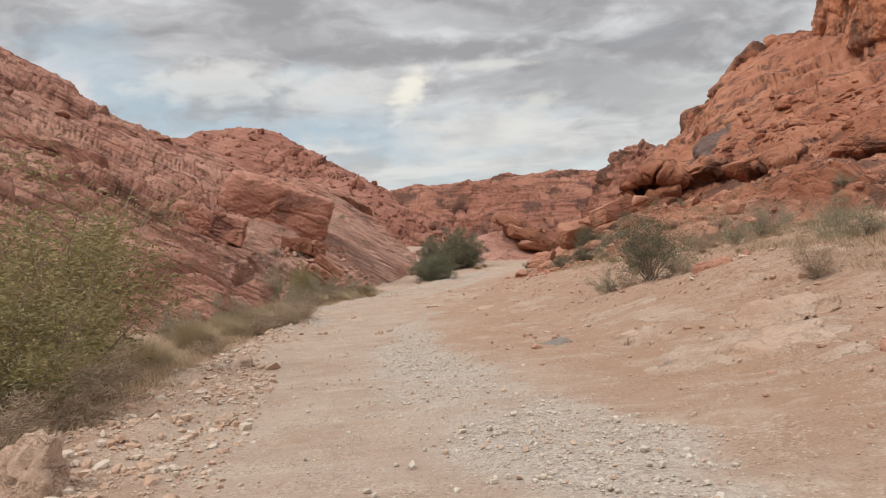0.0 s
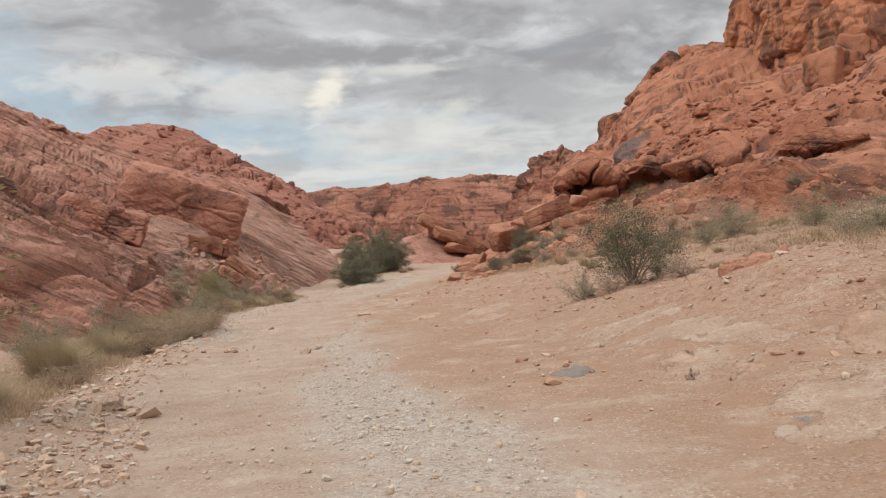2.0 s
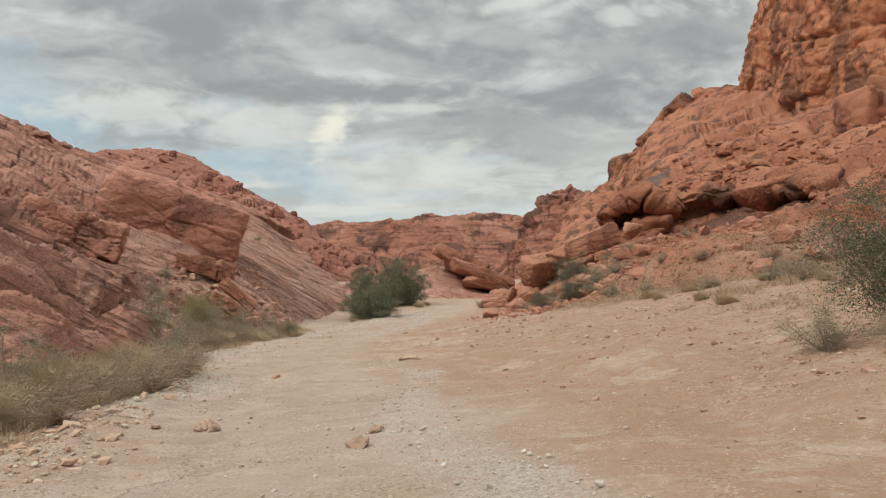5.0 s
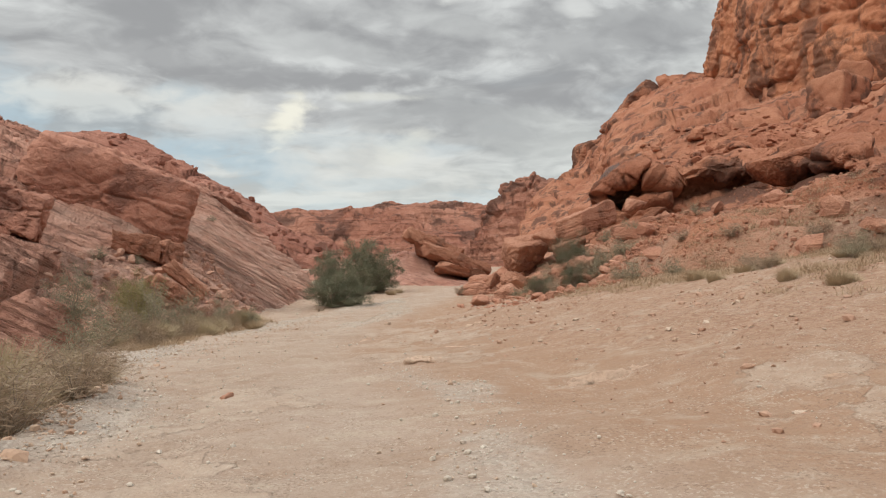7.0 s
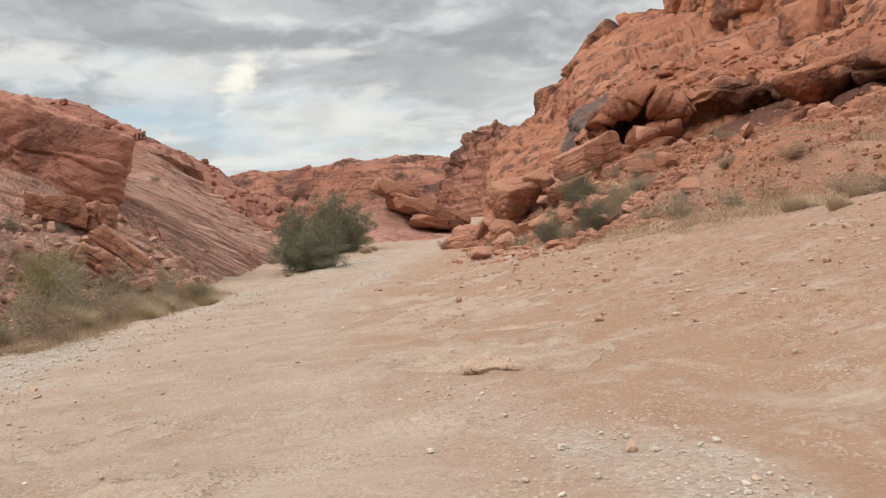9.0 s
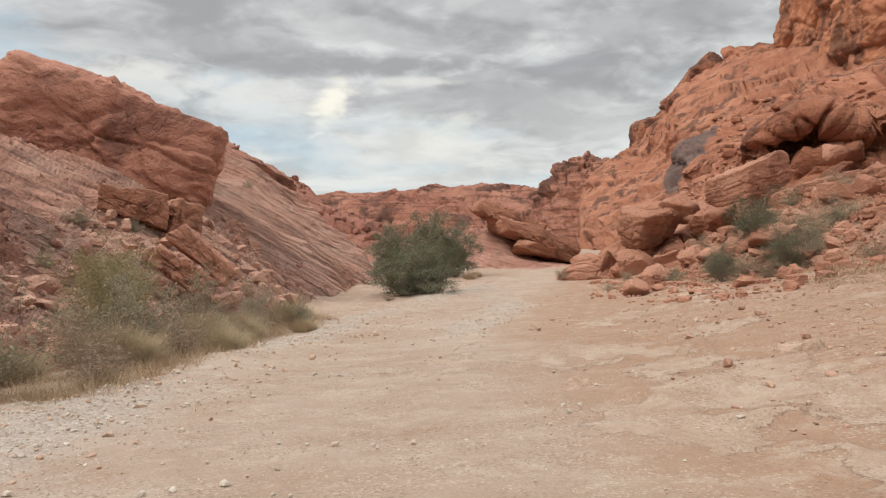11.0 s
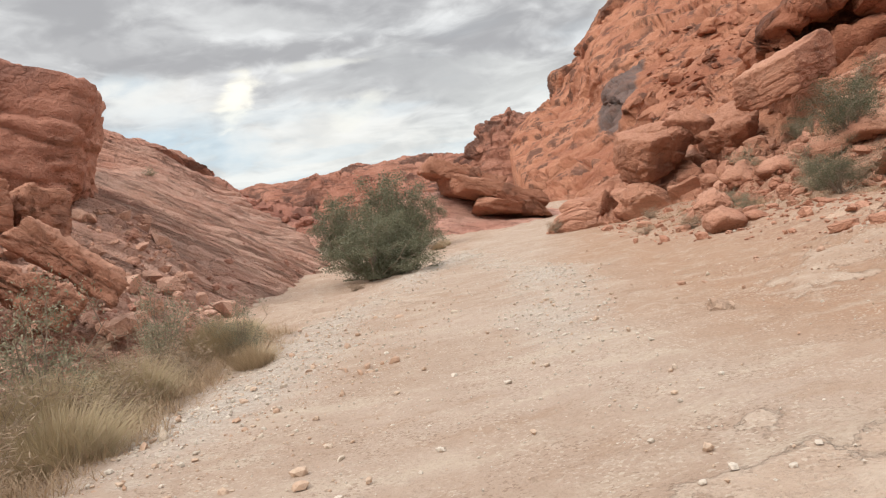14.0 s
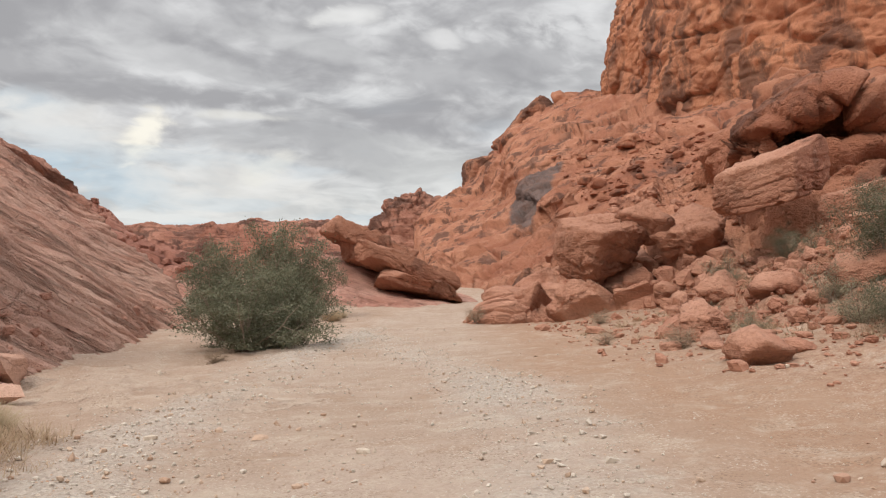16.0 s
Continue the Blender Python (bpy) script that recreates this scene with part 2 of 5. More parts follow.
def ico(sub):
    if sub == 0:
        return np.concatenate([np.eye(3), -np.eye(3)]), np.array([(0, 1, 2), (1, 3, 2), (3, 4, 2), (4, 0, 2), (1, 0, 5), (3, 1, 5), (4, 3, 5), (0, 4, 5)])
    if sub not in ICO:
        bm = bmesh.new()
        bmesh.ops.create_icosphere(bm, subdivisions=sub, radius=1.0)
        ICO[sub] = (np.array([v.co[:] for v in bm.verts]), np.array([[v.index for v in f.verts] for f in bm.faces]))
        bm.free()
    return ICO[sub]


def chunk(seed, sub=3, cuts=9, sharp=14.0, box=0.0):
    """A rock about 1 in radius: a ball cut by planes. box: how far the six faces of a block cut it too. Returns points and faces."""
    r = np.random.RandomState(seed)
    v, f = ico(sub)
    n = r.normal(size=(cuts, 3))
    n /= np.linalg.norm(n, axis=1)[:, None]
    d = r.uniform(0.58, 0.95, cuts)
    if box:
        ax = np.concatenate([np.eye(3), -np.eye(3)]) + r.normal(scale=0.09, size=(6, 3))
        n, d = np.concatenate([n, ax / np.linalg.norm(ax, axis=1)[:, None]]), np.concatenate([d + 0.35, np.full(6, box) * r.uniform(0.92, 1.06, 6)])
    k = np.clip(v @ n.T, 0.0, None) / d
    s = (k ** sharp).sum(1) ** (1 / sharp)
    return v / np.maximum(s, 0.55)[:, None], f


# ---- materials ----
def material(name):
    m = bpy.data.materials.new(name)
    m.use_nodes = True
    m.node_tree.nodes.clear()
    return m, Nodes(m.node_tree)


def finish(n, colour, rough, height=None, strength=0.4, distance=0.05, specular=0.25):
    args = dict(Base_Color=colour, Roughness=rough)
    if height is not None:
        args["Normal"] = n.add("ShaderNodeBump", Height=height, Strength=strength, Distance=distance)
    b = n.add("ShaderNodeBsdfPrincipled", **args, **{"Specular_IOR_Level": specular})
    n.add("ShaderNodeOutputMaterial", Surface=b)


def rock_material(name, pale, deep, varnish=(0.105, 0.062, 0.05), stain=0.5, unit=1.0, bed=(0, 0, 0), own=False, dust=0.25, cover=0.0, patch=False, grain=1.0, run=1.0, slab=False, craze=1.0):
    """Sandstone. unit: metres of the grain's largest blotches. bed: the turn of its layers. stain: how much dark
    varnish lies on it. run: under 1 draws the varnish out downwards. craze: how cracked and pitted it is; the cracks'
    shade is put into the colour.
    """
    m, n = material(name)
    at = n.add("ShaderNodeTexCoord", 3)
    if own:
        at = n.add("ShaderNodeVectorMath", mode="ADD", in0=at, in1=n.add("ShaderNodeCombineXYZ", X=n.math("MULTIPLY", n.add("ShaderNodeObjectInfo", 5), 40.0), Y=0.0, Z=0.0))
    layers = n.mapping(n.mapping(at, (1, 1, 1), bed), (0.35 / unit, 0.35 / unit, 6.5 / unit))
    big = n.noise(at, 0.22 / unit, 5.0, 0.6)
    mid = n.noise(at, 1.1 / unit, 6.0, 0.62)
    band = n.noise(layers, 1.0, 5.0, 0.6, 0.3)
    fine = n.noise(at, 9.0 / unit, 5.0, 0.65)
    c = n.mix(n.ramp(big, 0.35, 0.65), pale, deep)
    c = n.mix(n.math("MULTIPLY", n.ramp(band, 0.42, 0.66), 0.36 * grain), c, tuple(0.68 * v for v in deep))
    # Narrow dark lines: shade under the thin ledges, put into the layers' colour.
    c = n.mix(n.math("MULTIPLY", n.ramp(band, 0.58, 0.64), 0.5 * grain), c, tuple(0.42 * v for v in deep))
    c = n.mix(n.math("MULTIPLY", n.ramp(mid, 0.55, 0.78), dust + 0.15), c, tuple(min(1.0, v * 1.3 + 0.05) for v in pale))
    streak = n.noise(n.mapping(at, (0.5 / unit, 0.5 / unit, 0.3 * run / unit)), 1.0, 6.0, 0.62, 0.4)
    blot = n.math("MULTIPLY", n.ramp(streak, 0.56 - cover, 0.66 - cover), n.ramp(n.noise(at, 0.13 / unit, 3.0), 0.42 - cover, 0.56 - cover))
    c = n.mix(n.math("MULTIPLY", blot, stain), c, varnish)
    if patch:
        c = n.mix(n.math("MULTIPLY", n.add("ShaderNodeAttribute", 2, name="varnish"), n.ramp(mid, 0.3, 0.6, (0.8, 1.0))), c, (0.165, 0.128, 0.118))
    c = n.mix(n.math("MULTIPLY", n.ramp(fine, 0.44, 0.66), 0.32), c, tuple(0.7 * v for v in deep), "MIX")
    if patch:
        c = n.mix(n.math("MULTIPLY", n.add("ShaderNodeAttribute", 2, name="sand"), n.ramp(fine, 0.3, 0.7, (0.85, 0.4))), c, (0.455, 0.290, 0.205))
    if slab:
        c = n.mix(n.math("MULTIPLY", n.add("ShaderNodeAttribute", 2, name="slab"), n.ramp(mid, 0.25, 0.7, (0.1, 0.55))), c, (0.620, 0.430, 0.345))
    bent = n.add("ShaderNodeVectorMath", mode="ADD", in0=at, in1=n.add("ShaderNodeVectorMath", mode="MULTIPLY", in0=n.noise(at, 0.8 / unit, 5.0, 0.65, out=1), in1=(1.6 * unit, 1.6 * unit, 1.6 * unit)))
    crack = n.add("ShaderNodeTexVoronoi", mode="DISTANCE_TO_EDGE", Vector=n.mapping(bent, (0.5 / unit, 0.5 / unit, 1.2 / unit), bed), Scale=1.3)
    cleft = n.math("MULTIPLY", n.ramp(crack, 0.045, 0.008), n.ramp(n.noise(at, 0.45 / unit, 3.0), 0.44, 0.58, (0.0, craze)))
    # The shade inside the cracks is painted in as darker colour.
    c = n.mix(n.math("MULTIPLY", cleft, 0.22), c, tuple(0.4 * v for v in deep))
    pit = n.noise(at, 24.0 / unit, 3.0, 0.6)
    c = n.mix(n.math("MULTIPLY", n.ramp(pit, 0.58, 0.70), 0.10 + 0.18 * craze), c, tuple(0.45 * v for v in deep))
    rel = n.math("ADD", n.math("SUBTRACT", n.math("ADD", n.math("MULTIPLY", fine, 0.7), n.math("MULTIPLY", pit, 0.15 + 0.25 * craze)), n.math("MULTIPLY", cleft, 0.35)), n.math("ADD", n.math("SUBTRACT", n.math("MULTIPLY", band, 1.1 * grain), n.math("MULTIPLY", n.ramp(band, 0.55, 0.62), 0.5 * grain)), n.math("ADD", n.math("MULTIPLY", mid, 0.8), n.math("MULTIPLY", n.ramp(crack, 0.0, 0.09), 0.07))))
    finish(n, c, 0.92, rel, 0.9, 0.16 * unit, 0.15)
    return m


RED_L = rock_material("red_sandstone", (0.590, 0.330, 0.245), (0.450, 0.220, 0.158), stain=0.5, bed=(10, -26, 0), unit=1.3, grain=1.4, cover=0.02, slab=True)
PINK_SLAB = rock_material("pink_sandstone", (0.575, 0.333, 0.259), (0.448, 0.224, 0.167), stain=0.3, bed=(0, -21, 0), unit=0.8)
RED_R = rock_material("orange_sandstone", (0.520, 0.247, 0.153), (0.378, 0.154, 0.093), stain=0.8, unit=2.2, cover=0.055, patch=True, grain=0.15)
VARNISHED = rock_material("varnished_sandstone", (0.450, 0.215, 0.135), (0.330, 0.138, 0.085), stain=0.8, unit=3.0, cover=0.16, grain=0.15)
TOWER = rock_material("cliff_sandstone", (0.630, 0.285, 0.160), (0.480, 0.198, 0.112), stain=0.75, unit=4.0, cover=0.10, grain=0.1, run=0.6)
FAR = rock_material("far_sandstone", (0.484, 0.237, 0.165), (0.363, 0.154, 0.105), stain=0.8, unit=9.0, cover=0.06)
FAR_L = rock_material("ridge_sandstone", (0.483, 0.236, 0.172), (0.368, 0.161, 0.115), stain=0.6, unit=4.0, bed=(0, -21, 0))
BIG_ROCK = rock_material("varnished_boulder", (0.580, 0.300, 0.215), (0.445, 0.207, 0.146), varnish=(0.20, 0.10, 0.078), stain=0.75, unit=2.0, cover=0.04, grain=0.15, craze=0.3)
BOULDER = rock_material("boulder_sandstone", (0.600, 0.336, 0.252), (0.475, 0.238, 0.174), stain=0.6, unit=1.6, own=True, cover=0.04, grain=0.25, craze=0.5)
SCREE = rock_material("broken_sandstone", (0.570, 0.310, 0.213), (0.440, 0.207, 0.136), stain=0.5, unit=1.0, grain=0.35, craze=0.4)
RED_BLOCK = rock_material("red_block", (0.510, 0.262, 0.176), (0.390, 0.183, 0.118), stain=0.45, unit=1.6, cover=0.03, grain=0.2, craze=0.4)
PINK_RUBBLE = rock_material("pink_rubble", (0.680, 0.430, 0.325), (0.570, 0.320, 0.230), stain=0.2, unit=0.7, grain=0.2)
PALE = rock_material("pale_rock", (0.62, 0.45, 0.34), (0.50, 0.33, 0.235), stain=0.25, unit=0.5, own=True, grain=0.15)


def ground_material():
    m, n = material("desert_ground")
    at = n.add("ShaderNodeTexCoord", 3)
    grav = n.add("ShaderNodeAttribute", 2, name="gravel")
    red = n.add("ShaderNodeAttribute", 2, name="red")
    a, b, f = n.noise(at, 0.35, 5.0, 0.6), n.noise(at, 2.3, 6.0, 0.65), n.noise(at, 28.0, 4.0, 0.7)
    sand = n.mix(n.ramp(a, 0.3, 0.7), (0.440, 0.340, 0.272), (0.385, 0.280, 0.212))
    sand = n.mix(n.math("MULTIPLY", red, n.ramp(b, 0.2, 0.75, (0.55, 1.0))), sand, (0.355, 0.212, 0.135))
    sand = n.mix(n.math("MULTIPLY", n.ramp(b, 0.52, 0.70), 0.55), sand, (0.50, 0.405, 0.325))
    earth = n.mix(n.ramp(n.noise(at, 7.0, 5.0, 0.7), 0.38, 0.62), (0.30, 0.172, 0.115), (0.43, 0.285, 0.20))
    sand = n.mix(n.math("MULTIPLY", n.add("ShaderNodeAttribute", 2, name="bank"), n.ramp(a, 0.3, 0.6, (0.55, 0.9))), sand, earth)
    pan = n.noise(n.mapping(at, (0.8, 1.4, 1.0), (0, 0, 18)), 1.0, 8.0, 0.72, 0.2)
    sand = n.mix(n.math("MULTIPLY", n.ramp(pan, 0.50, 0.66), 0.45), sand, (0.52, 0.432, 0.342))
    sand = n.mix(n.math("MULTIPLY", n.ramp(pan, 0.46, 0.34), 0.45), sand, (0.33, 0.215, 0.145))
    sand = n.mix(n.math("MULTIPLY", n.ramp(n.noise(at, 11.0, 4.0, 0.7), 0.56, 0.70), 0.40), sand, (0.27, 0.19, 0.14))
    torn = n.math("ADD", n.math("MULTIPLY", n.math("SUBTRACT", n.noise(at, 4.5, 5.0, 0.7), 0.5), 1.9), n.math("MULTIPLY", n.math("SUBTRACT", n.noise(at, 17.0, 4.0, 0.7), 0.5), 0.9))
    plate = n.math("MULTIPLY", n.ramp(n.math("ADD", n.add("ShaderNodeAttribute", 2, name="plate"), torn), 0.42, 0.60), n.ramp(b, 0.32, 0.60, (0.2, 0.75)))
    sand = n.mix(plate, sand, n.mix(n.ramp(pan, 0.4, 0.62), (0.52, 0.415, 0.330), (0.45, 0.330, 0.25)))
    chips = n.add("ShaderNodeTexVoronoi", 1, Vector=at, Scale=24.0)
    grit = n.mix(n.add("ShaderNodeSeparateColor", Color=chips), (0.38, 0.335, 0.29), (0.58, 0.52, 0.455))
    edge = n.math("MULTIPLY", n.ramp(n.math("ADD", grav, n.math("MULTIPLY", n.math("SUBTRACT", b, 0.5), 0.9)), 0.3, 0.95), 0.7)
    speck = n.add("ShaderNodeTexVoronoi", 1, Vector=at, Scale=46.0)
    tone = n.add("ShaderNodeSeparateColor", Color=speck)
    sand = n.mix(n.math("MULTIPLY", n.ramp(tone, 0.72, 0.95), n.ramp(n.noise(at, 1.3, 4.0, 0.65), 0.42, 0.62, (0.1, 0.65))), sand, (0.23, 0.155, 0.11))
    sand = n.mix(n.math("MULTIPLY", n.ramp(tone, 0.25, 0.05), n.ramp(n.noise(at, 1.7, 4.0, 0.65), 0.40, 0.60, (0.1, 0.6))), sand, (0.56, 0.47, 0.385))
    c = n.mix(edge, sand, grit)
    c = n.mix(n.math("MULTIPLY", n.ramp(f, 0.60, 0.74), 0.35), c, (0.30, 0.19, 0.13))
    cell = n.add("ShaderNodeTexVoronoi", 0, Vector=at, Scale=24.0)
    h = n.math("ADD", n.math("MULTIPLY", f, 0.4), n.math("ADD", n.math("ADD", n.math("MULTIPLY", b, 1.2), n.math("MULTIPLY", pan, 0.5)), n.math("ADD", n.math("MULTIPLY", n.math("MULTIPLY", cell, edge), -0.7), n.math("MULTIPLY", plate, 0.45))))
    finish(n, c, 0.95, h, 0.9, 0.07, 0.1)
    return m


def leaf_material(name, a, b, c=None):
    m, n = material(name)
    r = n.add("ShaderNodeNewGeometry", 8)
    col = n.mix(r, a, b)
    if c:
        col = n.mix(n.math("MULTIPLY", n.ramp(n.math("FRACT", n.math("MULTIPLY", r, 7.3)), 0.7, 1.0), 0.8), col, c)
    d = n.add("ShaderNodeBsdfPrincipled", Base_Color=col, Roughness=0.7, **{"Specular_IOR_Level": 0.2})
    t = n.add("ShaderNodeBsdfTranslucent", Color=col)
    n.add("ShaderNodeOutputMaterial", Surface=n.add("ShaderNodeMixShader", in0=0.22, in1=d, in2=t))
    return m


def stone_material(name, a, b, c):
    m, n = material(name)
    r = n.add("ShaderNodeNewGeometry", 8)
    at = n.add("ShaderNodeTexCoord", 3)
    f = n.noise(at, 30.0, 4.0, 0.65)
    col = n.mix(r, a, b)
    col = n.mix(n.ramp(n.math("FRACT", n.math("MULTIPLY", r, 9.1)), 0.72, 0.8), col, c)
    col = n.mix(n.math("MULTIPLY", n.ramp(f, 0.45, 0.7), 0.4), col, tuple(0.6 * v for v in b))
    finish(n, col, 0.9, f, 0.4, 0.01, 0.2)
    return m


GROUND = ground_material()
GRAVEL = stone_material("gravel_stone", (0.63, 0.555, 0.475), (0.49, 0.42, 0.35), (0.53, 0.39, 0.29))
STONES = stone_material("loose_stone", (0.54, 0.40, 0.30), (0.46, 0.30, 0.21), (0.57, 0.48, 0.39))
BANK_STONES = stone_material("bank_stone", (0.50, 0.33, 0.24), (0.42, 0.25, 0.175), (0.54, 0.42, 0.33))
DARK_STONE = stone_material("dark_stone", (0.30, 0.26, 0.225), (0.24, 0.205, 0.18), (0.34, 0.29, 0.24))
WOOD, wn = material("dry_wood")
finish(wn, wn.mix(wn.noise(wn.add("ShaderNodeTexCoord", 3), 14.0), (0.20, 0.15, 0.11), (0.34, 0.27, 0.21)), 0.9, None)
LEAF_DARK = leaf_material("mesquite_leaf", (0.135, 0.142, 0.088), (0.21, 0.21, 0.138), (0.26, 0.24, 0.165))
LEAF_THORN = leaf_material("thorn_leaf", (0.10, 0.105, 0.062), (0.16, 0.16, 0.10), (0.21, 0.19, 0.13))
LEAF_GREY = leaf_material("saltbush_leaf", (0.23, 0.215, 0.14), (0.33, 0.30, 0.205), (0.45, 0.37, 0.265))
LEAF_OLIVE = leaf_material("willow_leaf", (0.21, 0.185, 0.08), (0.32, 0.27, 0.125), (0.40, 0.32, 0.18))
GRASS = leaf_material("dry_grass_blade", (0.40, 0.30, 0.19), (0.50, 0.385, 0.26), (0.34, 0.265, 0.165))
BROOM = leaf_material("grass_bush_blade", (0.36, 0.285, 0.165), (0.46, 0.365, 0.24), (0.45, 0.34, 0.23))
TWIG = leaf_material("dry_twig", (0.30, 0.22, 0.155), (0.40, 0.30, 0.21))


# ---- ground ----
ROAD_Y = np.array([-60, 0, 8, 15, 23, 31, 39, 47, 55, 63, 72, 82, 92, 104, 125, 160, 3000.0])
ROAD_X = np.array([0.5, 0, -1.0, -2.2, -2.7, -3.2, -4.4, -4.0, -2.2, 0.3, 3.4, 7.8, 13, 20, 34, 60, 60.0])
ROAD_Z = np.array([0.3, 0.07, -0.12, -0.27, -0.42, -0.45, -0.48, -0.45, -0.32, -0.1, 0.3, 0.85, 1.55, 2.4, 4.0, 6.0, 6.0])


def road_x(y):
    return sum(np.interp(y + d, ROAD_Y, ROAD_X) for d in (-4, -2, 0, 2, 4)) / 5


def lay(x, y):
    """The ground's height with its broad forms alone."""
    s = x - road_x(y)
    z = sum(np.interp(y + d, ROAD_Y, ROAD_Z) for d in (-5, 0, 5)) / 3
    right = 0.05 * np.clip(s, 0, 5) + 0.165 * np.clip(s - 5, 0, 9) + 0.17 * np.clip(s - 14, 0, 10)
    fade = np.clip((110 - y) / 30, 0, 1)
    z = z + right * fade + 0.75 * np.exp(-((x - 7.5) / 2.8) ** 2 - ((y - 18.5) / 4.5) ** 2)
    z = z - 0.035 * np.clip(-s, 0, 6)
    return z


PLATES = ((3.9, 11.6, 0.9, 1.7, 20), (4.5, 9.2, 0.55, 0.8, 5), (5.3, 8.4, 0.4, 0.6, 0), (3.7, 17.6, 0.7, 1.8, 15), (4.2, 15.4, 0.5, 0.9, 0), (2.4, 19.8, 0.5, 0.9, 30), (5.6, 13.2, 0.8, 1.0, 0), (3.2, 28.6, 0.9, 0.9, 10), (2.7, 26.6, 0.6, 0.7, 0),
          (0.5, 42.0, 1.3, 2.2, 20), (1.3, 40.6, 0.9, 1.0, 0), (-0.9, 40.0, 0.8, 1.6, 20), (0.4, 45.6, 0.9, 1.8, 10), (2.3, 47.0, 0.6, 0.8, 0), (-2.3, 46.4, 1.2, 0.9, 10), (-1.2, 45.6, 0.5, 0.6, 0), (-0.2, 36.6, 1.0, 1.4, 0),
          (3.4, 52.6, 1.7, 0.7, 30), (4.6, 54.6, 1.6, 0.5, 30), (-3.7, 31.8, 0.7, 2.2, 12), (-3.6, 26.4, 0.45, 1.5, 8), (-4.1, 21.0, 0.4, 1.2, 5), (-4.4, 28.6, 0.7, 1.3, 0), (-5.0, 30.8, 0.6, 1.0, 20), (-1.9, 62.4, 0.9, 1.5, 0), (-4.4, 66.0, 1.6, 3.0, 10), (-0.6, 38.2, 0.7, 0.6, 0))


def plates(x, y):
    """Where bare pale bedrock shows through the sand, 0 to 1."""
    p = np.stack([x, y, 0 * x], -1).reshape(-1, 3)
    ragged = (0.55 * fbm(p / 0.9, 4, 101, 0.6) + 0.25 * vnoise(p / 0.22, 103)).reshape(x.shape)
    m = np.zeros(x.shape)
    for cx_, cy_, rx, ry, turn in PLATES:
        near = (np.abs(x - cx_) < 3 * max(rx, ry)) & (np.abs(y - cy_) < 3 * max(rx, ry))
        c, s_ = math.cos(radians(turn)), math.sin(radians(turn))
        u, v = (x[near] - cx_) * c + (y[near] - cy_) * s_, (y[near] - cy_) * c - (x[near] - cx_) * s_
        d = np.sqrt((u / rx) ** 2 + (v / ry) ** 2) + 1.3 * ragged[near]
        m[near] = np.maximum(m[near], np.clip((1.05 - d) / 0.3, 0, 1))
    return m


def ground_z(x, y):
    x, y = np.asarray(x, float), np.asarray(y, float)
    p = np.stack([x, y, 0 * x], -1).reshape(-1, 3)
    s = p[:, 0] - road_x(p[:, 1])
    z = lay(p[:, 0], p[:, 1])
    wild = np.clip((np.abs(s) - 1.8) / 2.5, 0.25, 1)
    z += wild * (0.11 * fbm(p / 3.3, 3, 3) + 0.045 * fbm(p / 0.7, 3, 7))
    z += 0.018 * fbm(p / 0.27, 3, 11) + 0.03 * fbm(p / 1.6, 2, 17)
    z += np.clip((-s - 1.9) / 0.8, 0, 1) * 0.05 * fbm(p / 0.55, 3, 19)
    step = p[:, 1] / 1.7 + 0.35 * s + 1.4 * fbm(p / 4.0, 2, 33)
    z += 0.075 * np.clip((s - 0.2) / 2, 0, 1) * np.clip(vnoise(p / 5.0, 34) + 0.35, 0, 1) * np.minimum((step - np.floor(step)) / 0.8, (1 - (step - np.floor(step))) / 0.2)
    for track in (-0.85, 0.75):
        z -= 0.035 * np.exp(-((s - track) / 0.28) ** 2) * (0.6 + 0.4 * vnoise(p / 2.0, 21))
    flag = plates(p[:, 0], p[:, 1])
    z += flag * (0.03 + 0.03 * vnoise(p / 0.3, 105))
    z += 0.10 * np.exp(-((s + 2.3 + 0.4 * vnoise(p / 3, 44)) / 0.45) ** 2) * np.clip((40 - p[:, 1]) / 6, 0, 1) * (0.8 + 0.9 * vnoise(p / 0.8, 45) + 0.7 * fbm(p / 0.35, 2, 47))
    z += 0.05 * np.exp(-((s + 2.9 + 0.5 * vnoise(p / 4, 4)) / 0.5) ** 2)
    return z.reshape(x.shape)


def spread(lo, hi, step, far, grow=1.18):
    xs = list(np.arange(lo, hi, step))
    d = step
    while xs[-1] < far[1]:
        d *= grow
        xs.append(xs[-1] + d)
    d = step
    while xs[0] > far[0]:
        d *= grow
        xs.insert(0, xs[0] - d)
    return np.array(xs)


